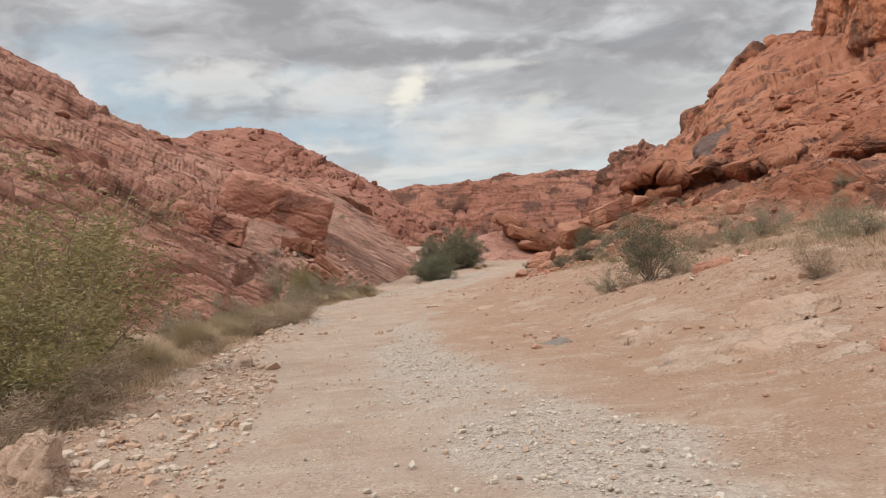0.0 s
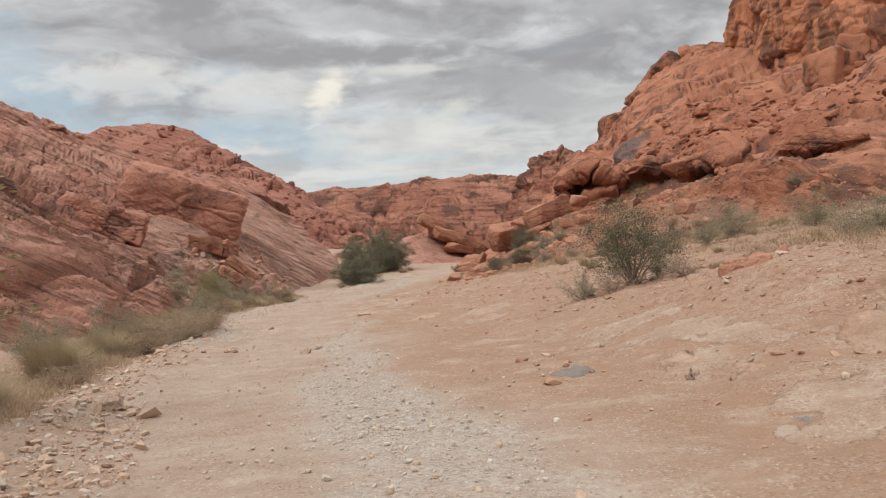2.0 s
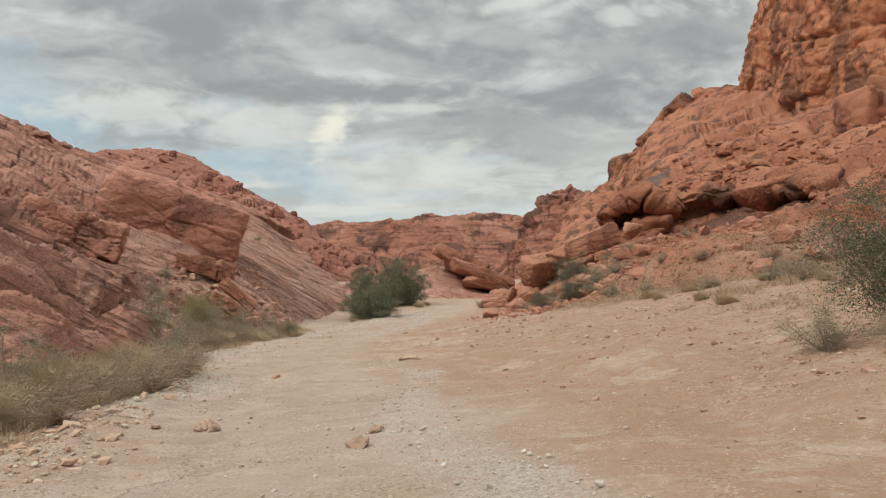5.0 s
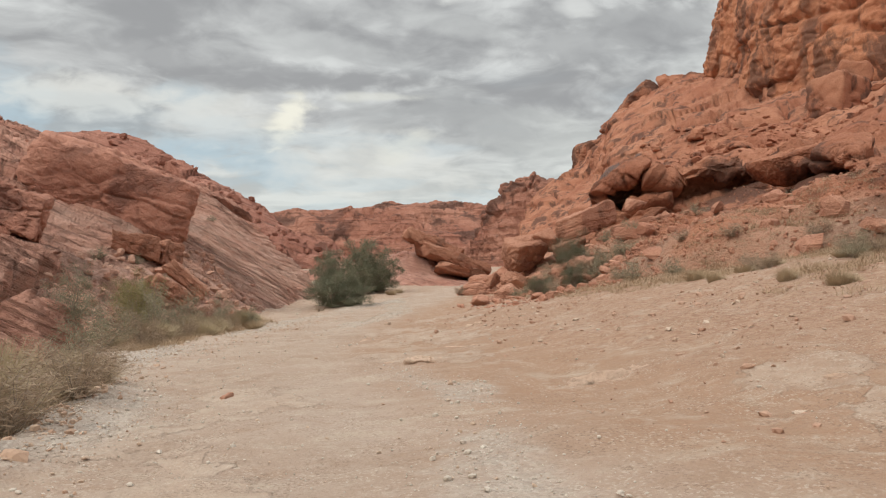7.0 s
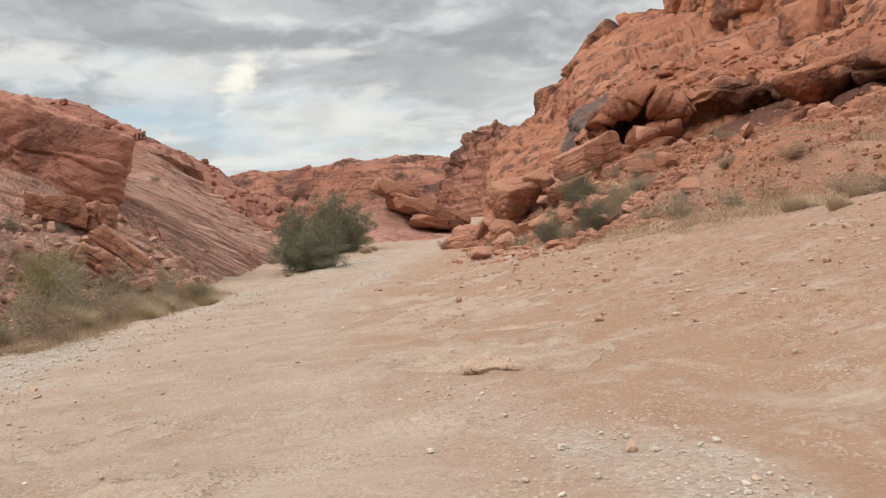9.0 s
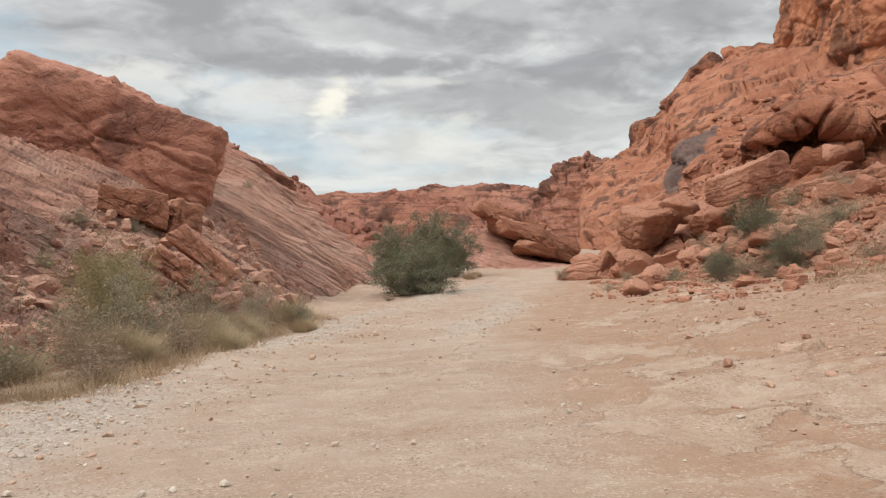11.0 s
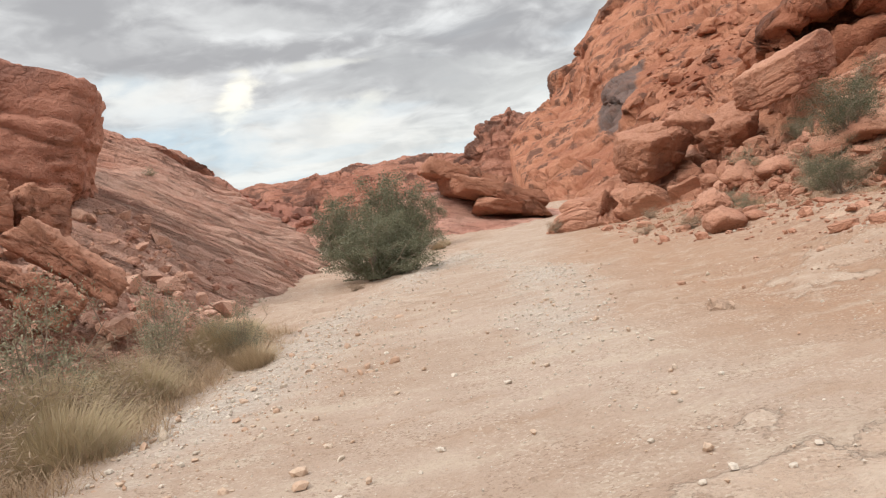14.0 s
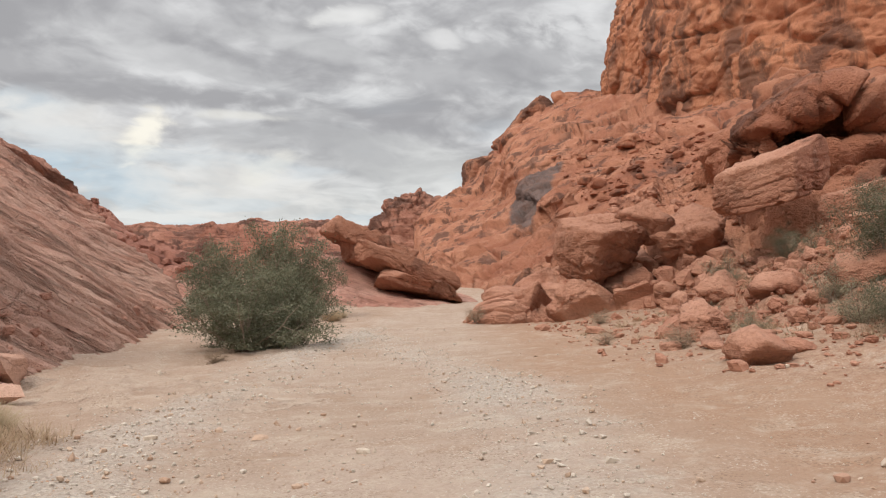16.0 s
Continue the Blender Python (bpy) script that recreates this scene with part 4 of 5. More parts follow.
boulder((148, 320, 82), (28, 20, 16), (0, 6, 0), 53, 6, RED_R, "massive rounded step of the orange dome", name="rock_step", beds=0.2, crack=0.5, cuts=9, sharp=12)
# ledges at the bend
boulder((10.1, 104.8, 6.2), (7.6, 6.0, 1.5), (0, 23, -4), 41, 6, RED_BLOCK, label="overhanging sandstone ledge above the bend", box=0.84, cuts=5, crack=0.3, beds=0.7)
boulder((11.8, 103.2, 4.6), (8.2, 5.4, 1.2), (0, 20, 4), 42, 6, RED_BLOCK, label="overhanging sandstone ledge above the bend", box=0.84, cuts=5, crack=0.3, beds=0.7)
boulder((12.9, 101.9, 3.1), (7.0, 4.8, 1.1), (0, 16, 0), 43, 6, RED_BLOCK, label="overhanging sandstone ledge above the bend", box=0.84, cuts=5, crack=0.3, beds=0.7)


# ---- what lies on the hills ----
HILLS = np.concatenate([g.reshape(-1, 3) for g in (left_p[:, :300], right_p[:, :300], mound_p, outcrop_p)])


HILL_CELL = np.floor(HILLS[:, 0]).astype(int) * 10000 + np.floor(HILLS[:, 1]).astype(int)
HILLS, HILL_CELL = HILLS[np.argsort(HILL_CELL, kind="stable")], np.sort(HILL_CELL)


def support(x, y):
    """The height of whatever ground or rock lies at x, y."""
    z = float(ground_z(np.array([x]), np.array([y]))[0])
    near = []
    for i in range(int(math.floor(x - 0.5)), int(math.floor(x + 0.5)) + 1):
        for j in range(int(math.floor(y - 0.5)), int(math.floor(y + 0.5)) + 1):
            a, b = np.searchsorted(HILL_CELL, [i * 10000 + j, i * 10000 + j + 1])
            near += [HILLS[a:b]]
    near = np.concatenate(near)
    near = near[(np.abs(near[:, 0] - x) < 0.5) & (np.abs(near[:, 1] - y) < 0.5), 2]
    return max(z, float(np.median(near)) if len(near) else -99.0)


def scatter(name, at, sizes, mat, label, category, seed=0, sub=2, flat=(0.55, 1.0), sink=0.25, kind="stuff", smooth=False, small=0.0):
    """Many loose stones in one mesh: at (n, 3), sizes in metres."""
    r = np.random.RandomState(seed)
    lib = [chunk(900 + seed * 17 + k, sub if k < 10 else sub - 1, 9, 20.0, 0.0 if k % 2 else 0.8) for k in range(20)]
    pick = r.randint(0, 10, len(at)) + 10 * (sizes < small)
    vs, fs, base = [], [], 0
    for k, (v, f) in enumerate(lib):
        mine = np.where(pick == k)[0]
        if not len(mine):
            continue
        m = len(mine)
        a = r.uniform(0, 2 * np.pi, m)
        b = r.normal(0, 0.25, m)
        sc = np.stack([r.uniform(0.7, 1.25, m), r.uniform(0.6, 1.0, m), r.uniform(*flat, m)], 1) * sizes[mine, None] / 2
        w_ = v[None] * sc[:, None]
        x, z = w_[..., 0] * np.cos(b)[:, None] - w_[..., 2] * np.sin(b)[:, None], w_[..., 0] * np.sin(b)[:, None] + w_[..., 2] * np.cos(b)[:, None]
        y = w_[..., 1]
        x, y = x * np.cos(a)[:, None] - y * np.sin(a)[:, None], x * np.sin(a)[:, None] + y * np.cos(a)[:, None]
        pts = np.stack([x, y, z], -1) + at[mine][:, None] + np.array([0, 0, 1.0]) * (sc[:, 2] * (1 - 2 * sink))[:, None, None]
        vs.append(pts.reshape(-1, 3))
        fs.append((f[None] + (base + np.arange(m) * len(v))[:, None, None]).reshape(-1, 3))
        base += m * len(v)
    ob = new(name, mesh_np(name, np.concatenate(vs), np.concatenate(fs), mat, smooth))
    return tagged(ob, label, category, kind=kind)


def pick_on(grid, count, seed, u=(0.0, 1.0), v=(0.0, 1.0)):
    r = np.random.RandomState(seed)
    i = (r.uniform(u[0], u[1], count) * (grid.shape[0] - 1)).astype(int)
    j = (r.uniform(v[0], v[1], count) * (grid.shape[1] - 1)).astype(int)
    return grid[i, j]


def sizes(count, lo, hi, seed, power=2.2):
    u = np.random.RandomState(seed).uniform(0, 1, count)
    return lo * (1 - u * (1 - (lo / hi) ** power)) ** (-1 / power)


scatter("scree", pick_on(right_p, 9000, 61, (0.12, 1.0), (0.0, 0.27)), sizes(9000, 0.12, 1.2, 62, 2.2), SCREE, "broken red rocks strewn over the slope", "rocks", 1, 2, small=0.5)
scatter("rubble", pick_on(right_p, 4200, 63, (0.48, 1.0), (0.4, 0.86)), sizes(4200, 0.3, 3.0, 64, 2.1), RED_R, "broken orange rocks strewn below the cliff", "rocks", 2, 2, (0.28, 0.65), small=1.0)
scatter("scree", pick_on(left_p, 1500, 65, (0.1, 0.6), (0.0, 0.9)), sizes(1500, 0.1, 0.8, 66, 2.4), RED_L, "loose red rocks on the layered hillside", "rocks", 3, 2, small=0.35)
scatter("rubble", pick_on(left_p, 1500, 97, (0.44, 0.70), (0.0, 0.30)), sizes(1500, 0.10, 0.85, 98, 1.9), PINK_RUBBLE, "broken pinkish rubble below the boulder", "rocks", 6, 2, small=0.3)
scatter("scree", pick_on(left_p, 160, 67, (0.6, 1.0), (0.0, 0.25)), sizes(160, 0.1, 0.45, 68, 2.0), RED_L, "loose red rocks on the layered hillside", "rocks", 4, 2)
scatter("rubble", pick_on(ridge_p, 500, 69, (0.2, 1.0), (0.1, 0.6)), sizes(500, 0.8, 4.0, 70, 2.2), FAR_L, "broken red rocks on the far ridge", "rocks", 5, 2, small=3.0)

# ---- stones on the ground ----
rs = np.random.RandomState(7)
n_try = 420000
cx, cy = rs.uniform(-7.5, 6.5, n_try), 3 + 77 * rs.uniform(0, 1, n_try) ** 1.25
cx = cx + road_x(cy)
keep = rs.uniform(0, 1, n_try) < 0.008 + 0.8 * gravel_mark(cx, cy) ** 2
cx, cy = cx[keep], cy[keep]
sz = sizes(len(cx), 0.018, 0.085, 8, 2.8) * (1 + np.clip(cy - 25, 0, 60) / 220)
scatter("gravel", np.stack([cx, cy, ground_z(cx, cy)], 1), sz, GRAVEL, "pale grey gravel lying along the track", "gravel", 11, 1, (0.45, 0.9), 0.2, small=0.045)
cx, cy = -1.4 - 5.4 * rs.uniform(0, 1, 11000) ** 0.8, 3 + 57 * rs.uniform(0, 1, 11000) ** 1.3
cx = cx + road_x(cy)
cx = cx + 1.3 * np.clip((cy - 40) / 15, 0, 1)
scatter("stones", np.stack([cx, cy, ground_z(cx, cy)], 1), sizes(11000, 0.025, 0.19, 29, 2.5), STONES, "loose tan stones littering the edge of the track", "stones", 14, 1, (0.4, 0.85), 0.3, small=0.06)
cy = 3 + 33 * rs.uniform(0, 1, 14000)
cx = -1.1 - np.clip((cy - 13) / 7, 0, 1) - 4.6 * rs.uniform(0, 1, 14000)
keep = vnoise(np.stack([cx, cy, 0 * cx], 1) / 1.6, 96) > rs.uniform(-0.9, 0.5, 14000)
cx, cy = cx[keep] + road_x(cy[keep]), cy[keep]
scatter("rubble", np.stack([cx, cy, ground_z(cx, cy)], 1), sizes(len(cx), 0.04, 0.22, 49, 2.2), STONES, "rough brown rubble banked up along the track", "rocks", 16, 1, (0.4, 0.85), 0.3, small=0.08)
cx, cy = rs.uniform(-9, 16, 3200), 3 + 74 * rs.uniform(0, 1, 3200) ** 1.2
keep = np.abs(cx + 0.3) > rs.uniform(0, 5.0, 3200)
cx, cy = cx[keep] + road_x(cy[keep]), cy[keep]
scatter("stones", np.stack([cx, cy, ground_z(cx, cy)], 1), sizes(len(cx), 0.022, 0.14, 9, 2.6), STONES, "loose tan and reddish stones beside the track", "stones", 12, 1, (0.4, 0.85), 0.25, small=0.06)

cx, cy = rs.uniform(3.0, 22, 24000), 4 + 52 * rs.uniform(0, 1, 24000)
keep = (vnoise(np.stack([cx, cy, 0 * cx], 1) / 3.0, 92) > rs.uniform(-0.8, 0.5, 24000)) & (cx > rs.uniform(3.0, 8.0, 24000))
cx, cy = cx[keep] + road_x(cy[keep]), cy[keep]
scatter("stones", np.stack([cx, cy, ground_z(cx, cy)], 1), sizes(len(cx), 0.035, 0.24, 39, 2.4), BANK_STONES, "small reddish stones strewn over the sandy bank", "stones", 15, 1, (0.35, 0.8), 0.3, small=0.07)

ax_, ay_ = rs.uniform(4.6, 13, 2600), rs.uniform(52, 78, 2600)
keep = rs.uniform(0, 1, 2600) < np.clip((ax_ - road_x(ay_) - 4.0 - 0.06 * (66 - ay_)) / 3.0, 0, 1)
ax_, ay_ = ax_[keep], ay_[keep]
scatter("rubble", np.stack([ax_, ay_, np.array([support(x, y) for x, y in zip(ax_, ay_)])], 1), sizes(len(ax_), 0.07, 0.75, 19, 2.0), SCREE, "broken reddish rubble at the foot of the slope", "rocks", 13, 2, (0.35, 0.8), 0.3, small=0.25)

def lie(x, y, turn):
    """The turn of a thing that lies flat on the ground's slope at x, y."""
    gx_, gy_ = lay(np.array([x + 1.0, x]), np.array([y, y + 1.0])) - lay(np.array([x - 1.0, x]), np.array([y, y - 1.0]))
    m = Vector((-gx_ / 2, -gy_ / 2, 1)).to_track_quat("Z", "Y").to_matrix() @ Matrix.Rotation(radians(turn), 3, "Z")
    return tuple(math.degrees(a) for a in m.to_euler())


for k, (x, y, d, mat, what) in enumerate((
        (-4.2, 16.2, (0.5, 0.4, 0.34), PALE, "pale angular stone at the edge of the track"),
        (-2.75, 9.4, (0.62, 0.3, 0.2), PALE, "flat brown stone lying on the gravel"),
        (-3.4, 6.05, (0.9, 0.8, 0.75), PALE, "pale rounded boulder beside the bush"),
        (-9.2, 20.8, (2.4, 1.3, 0.9), PALE, "pale-topped squared rock beside the bush"),
        (0.2, 51.3, (0.62, 0.3, 0.2), PALE, "pale flat stone lying on the sand"),
        (-3.9, 24.4, (0.45, 0.3, 0.25), PALE, "small tan stone at the edge of the track"),
        (-2.0, 22.4, (0.3, 0.22, 0.16), PALE, "small tan stone lying on the gravel"),
        (6.3, 18.6, (0.9, 0.6, 0.6), SCREE, "reddish rock breaking out of the bank"),
        (7.1, 18.9, (0.7, 0.5, 0.5), SCREE, "reddish rock breaking out of the bank"),
        (-1.8, 23.5, (0.28, 0.2, 0.16), PALE, "small tan stone lying on the gravel"),
        (-3.85, 32.0, (0.4, 0.28, 0.25), SCREE, "small reddish stone lying on the gravel"),
        (2.02, 15.2, (0.8, 1.3, 0.22), DARK_STONE, "flat dark grey stone on the sand"),
        (3.15, 11.4, (0.34, 0.3, 0.16), DARK_STONE, "small dark grey stone on the sand"),
        (0.92, 15.3, (0.16, 0.16, 0.12), DARK_STONE, "small dark grey stone on the sand"),
        (5.1, 8.6, (1.3, 0.8, 0.34), SCREE, "reddish flat rock on the sand"))):
    z = float(ground_z(np.array([x]), np.array([y]))[0])
    boulder((x, y, z - d[2] * (0.2 if mat is SCREE else 0.33 if mat is DARK_STONE else -0.12)), d, lie(x, y, 37 * k), 200 + k, 4, mat, what, name="stone", beds=0.15)
for k, (x, y, d) in enumerate(((3.2, 14.3, (2.2, 1.1, 0.16)), (4.4, 10.6, (2.6, 1.3, 0.17)), (3.6, 11.6, (1.4, 0.8, 0.14)), (5.6, 13.2, (2.4, 1.4, 0.17)), (1.6, 31.0, (1.6, 0.7, 0.16)),
                              (2.8, 28.2, (1.9, 0.8, 0.3)), (-0.4, 35.4, (1.7, 0.8, 0.18)), (0.8, 38.0, (2.2, 0.8, 0.18)), (2.0, 44.6, (2.0, 0.7, 0.2)), (-0.9, 43.0, (1.1, 0.7, 0.22)), (6.2, 56.5, (3.2, 1.0, 0.25)))):
    z = float(ground_z(np.array([x]), np.array([y]))[0])
    boulder((x, y, z - d[2] * (0.6 if k < 4 else 0.68)), (d[0] * 1.2, d[1] * 1.3, d[2] * 1.5), lie(x, y, 15 - 23 * k), 230 + k, 5, PALE, "pale bedrock slab flush with the sand", "bedrock slabs", name="bedrock_slab", cuts=14, beds=0.5)

rb = np.random.RandomState(77)
for k, (grid, count, u, v, lo, hi, mat, what) in enumerate((
        (left_p, 16, (0.18, 0.62), (0.3, 0.8), 0.9, 2.6, RED_L, "weathered red boulder lying on the hillside"),
        (left_p, 5, (0.55, 0.66), (0.05, 0.4), 0.5, 1.2, RED_L, "weathered red boulder lying on the hillside"),
        (right_p, 40, (0.16, 0.75), (0.02, 0.20), 0.7, 2.2, SCREE, "broken orange boulder lying on the slope"),
        (right_p, 34, (0.5, 0.95), (0.35, 0.8), 1.6, 6.0, RED_R, "broken orange boulder lying on the slope"))):
    for j, c in enumerate(pick_on(grid, count, 400 + k, u, v)):
        d = sizes(1, lo, hi, 500 + 50 * k + j, 1.6)[0] * np.array([rb.uniform(0.9, 1.4), rb.uniform(0.7, 1.1), rb.uniform(0.5, 0.8)])
        boulder((c[0], c[1], c[2] + 0.12 * d[2]), d, (rb.uniform(-12, 12), rb.uniform(-12, 12), rb.uniform(0, 360)), 600 + 60 * k + j, 4, mat, what)



# ---- plants ----
def tube(path, r0, r1, sides=5):
    path = np.asarray(path)
    d = np.gradient(path, axis=0)
    d /= np.linalg.norm(d, axis=1)[:, None] + 1e-9
    side = np.cross(d, (0.31, 0.17, 0.93))
    side /= np.linalg.norm(side, axis=1)[:, None] + 1e-9
    other = np.cross(d, side)
    rad = np.linspace(r0, r1, len(path))[:, None, None]
    ang = np.linspace(0, 2 * np.pi, sides, endpoint=False)
    ring = path[:, None] + rad * (np.cos(ang)[None, :, None] * side[:, None] + np.sin(ang)[None, :, None] * other[:, None])
    i = np.arange(len(path) * sides).reshape(len(path), sides)
    j = np.roll(i, -1, axis=1)
    return ring.reshape(-1, 3), np.stack([i[:-1], j[:-1], j[1:], i[1:]], -1).reshape(-1, 4)


def join(pieces):
    vs, fs, base = [], [], 0
    for v, f in pieces:
        vs.append(v)
        fs.append(f + base)
        base += len(v)
    return np.concatenate(vs), np.concatenate(fs)


def leaf_quads(at, length, width, r, droop=0.0):
    n = len(at)
    d = r.normal(size=(n, 3))
    d[:, 2] = np.abs(d[:, 2]) * 0.6 - droop
    d /= np.linalg.norm(d, axis=1)[:, None]
    s = np.cross(d, r.normal(size=(n, 3)))
    s /= np.linalg.norm(s, axis=1)[:, None] + 1e-9
    L, W = (length * r.uniform(0.6, 1.3, n))[:, None], (width * r.uniform(0.6, 1.3, n))[:, None]
    v = np.stack([at - s * W * 0.2, at + d * L * 0.5 - s * W, at + d * L, at + d * L * 0.5 + s * W], 1)
    return v.reshape(-1, 3), np.arange(4 * n).reshape(n, 4)


def shrub(name, seed, w_, h_, stems, leaves, leaf, mat, label, category="shrub", spread_=1.0, up_=1.0, droop=0.0, trunk=0.03, bare=0.25, slim=0.28, clump=0.0):
    """A bush of branching stems with small leaves round their outer ends, at the world's origin."""
    r = np.random.RandomState(seed)
    base = new(name)
    base.empty_display_size = 0.2
    tagged(base, label, category)
    wood, tips = [], []
    for k in range(stems):
        a = 2 * np.pi * (k + r.uniform(-0.4, 0.4)) / stems
        lean = r.uniform(0.15, 1.0) * spread_
        end = np.array([np.cos(a) * w_ / 2 * lean, np.sin(a) * w_ / 2 * lean, h_ * up_ * r.uniform(0.65, 1.0) * (1.05 - 0.35 * lean ** 2)])
        t = np.linspace(0, 1, 7)[:, None]
        path = end * np.concatenate([t ** 0.9, t ** 0.9, t ** (0.75 + 0.4 * lean)], 1) + np.cumsum(r.normal(scale=0.035 * h_, size=(7, 3)), 0) * t
        path[0] = (r.normal(scale=0.05 * w_), r.normal(scale=0.05 * w_), -0.06)
        part("stem", mesh_np("stem", *tube(path, trunk, trunk * 0.25), WOOD), base, "thin grey-brown stem")
        for b in range(6):
            f = r.uniform(bare, 1.0)
            p0 = path[0] * 0 + np.array([np.interp(f * 6, np.arange(7), path[:, c]) for c in range(3)])
            out = np.array([np.cos(a), np.sin(a), 0.7]) * 0.5 + r.normal(size=3) * np.array([0.75, 0.75, 0.5])
            out = out / np.linalg.norm(out) * r.uniform(0.16, 0.36) * max(w_ * 0.6, h_ * 0.8)
            t5 = np.linspace(0, 1, 4)[:, None]
            twig = p0 + out * t5 + np.array([0, 0, -droop * 0.15]) * t5 ** 2
            twig[:, 2] = np.maximum(twig[:, 2], 0.03)
            wood.append(tube(twig, trunk * 0.4, trunk * 0.12, 4))
            tips.append((p0, twig[-1]))
    tagged(part("twig", mesh_np("twig", *join(wood), WOOD), base), kind="stuff")
    tips = np.array(tips)
    i = r.randint(0, len(tips), leaves)
    f = r.uniform(0.25 + 0.5 * (clump > 0), 1.12, leaves)[:, None]
    at = tips[i, 0] * (1 - f) + tips[i, 1] * f + r.normal(scale=clump or 0.027 * (w_ + h_), size=(leaves, 3)) * np.array([1, 1, 0.7])
    at[:, 2] = np.maximum(at[:, 2], 0.04 + 0.05 * r.uniform(size=leaves))
    part("foliage", mesh_np("foliage", *leaf_quads(at, leaf, leaf * slim, r, droop), mat), base)
    return base


def tuft(name, seed, w_, h_, blades, mat, label, clumps=0):
    r = np.random.RandomState(seed)
    a, q = r.uniform(0, 2 * np.pi, blades), np.sqrt(r.uniform(0, 1, blades))
    foot = np.stack([np.cos(a) * q * w_ * 0.28, np.sin(a) * q * w_ * 0.28, np.full(blades, -0.03)], 1)
    a2 = a + r.normal(scale=0.6, size=blades)
    lean = q * w_ * 0.30 * r.uniform(0.3, 1.5, blades)
    H = h_ * r.uniform(0.45, 1.05, blades) * (1 - 0.35 * q ** 2)
    mid = foot + np.stack([np.cos(a2) * lean * 0.4, np.sin(a2) * lean * 0.4, H * 0.62], 1)
    top = foot + np.stack([np.cos(a2) * lean, np.sin(a2) * lean, H], 1)
    side = np.stack([-np.sin(a2 + 0.7), np.cos(a2 + 0.7), 0 * a2], 1) * (0.0035 + 0.003 * r.uniform(size=blades))[:, None]
    v = np.stack([foot - side, foot + side, mid + side * 0.8, mid - side * 0.8, top + side * 0.2, top - side * 0.2], 1).reshape(-1, 3)
    k = np.arange(blades)[:, None] * 6
    f = np.concatenate([k + [0, 1, 2, 3], k + [3, 2, 4, 5]])
    if clumps:
        base = new(name)
        base.empty_display_size = 0.2
        v, own = v.reshape(-1, 6, 3), (a / (2 * np.pi) * clumps).astype(int)
        for c in range(clumps):
            m = v[own == c]
            k = np.arange(len(m))[:, None] * 6
            part("blade_clump", mesh_np("blade_clump", m.reshape(-1, 3), np.concatenate([k + [0, 1, 2, 3], k + [3, 2, 4, 5]]), mat), base)
        return tagged(base, label, "grass")
    base = new(name, mesh_np(name, v, f, mat))
    return tagged(base, label, "grass")


def plant_all(make, places, seed=0):
    """The first place takes the thing itself, the others copies. Places: x, y, scale across, scale up."""
    r = np.random.RandomState(seed)
    for k, (x, y, s, u) in enumerate(places):
        m = pose(x, y, support(x, y) - 0.02, r.uniform(-4, 4), r.uniform(-4, 4), r.uniform(0, 360)) @ Matrix.Diagonal((s, s * r.uniform(0.88, 1.12), u, 1))
        if k == 0:
            first = make
            made = first
        else:
            made = copy_thing(first, m)
        made.matrix_basis = m


willow = shrub("willow_shrub", 301, 3.4, 2.7, 22, 16000, 0.09, LEAF_OLIVE, "airy olive-green willow shrub beside the track", droop=0.25, trunk=0.018, bare=0.1, slim=0.13)
plant_all(willow, [(-7.1, 13.9, 1.45, 1.5), (-5.8, 10.2, 0.95, 0.95), (-10.2, 55.5, 0.6, 0.8), (-8.8, 19.6, 0.55, 0.75), (-9.4, 52.2, 0.62, 1.0)], 1)
mesquite = shrub("mesquite_tree", 302, 4.6, 2.3, 22, 25000, 0.085, LEAF_DARK, "dense dark green mesquite bush at the foot of the slab", trunk=0.04, bare=0.05, spread_=1.1, clump=0.2)
plant_all(mesquite, [(-1.5, 72.4, 0.88, 0.74), (1.3, 89.0, 1.15, 1.6), (-1.2, 91.0, 0.9, 1.3), (3.0, 90.0, 0.8, 1.15), (-0.3, 73.6, 0.7, 0.85)], 2)
thorn = shrub("thorn_bush", 303, 2.9, 2.1, 16, 20000, 0.042, LEAF_THORN, "open dark green thorn bush with bare grey branches", trunk=0.03, bare=0.2, clump=0.16, spread_=1.15)
plant_all(thorn, [(6.5, 25.3, 1.0, 1.0), (11.4, 62.6, 1.0, 0.9), (8.9, 60.2, 0.6, 0.5), (10.2, 58.4, 0.75, 0.7), (14.6, 69.0, 0.5, 0.5)], 3)
saltbush = shrub("saltbush", 304, 2.0, 1.15, 13, 5600, 0.046, LEAF_GREY, "rounded grey-green saltbush beside the track", trunk=0.014, bare=0.05, slim=0.2)
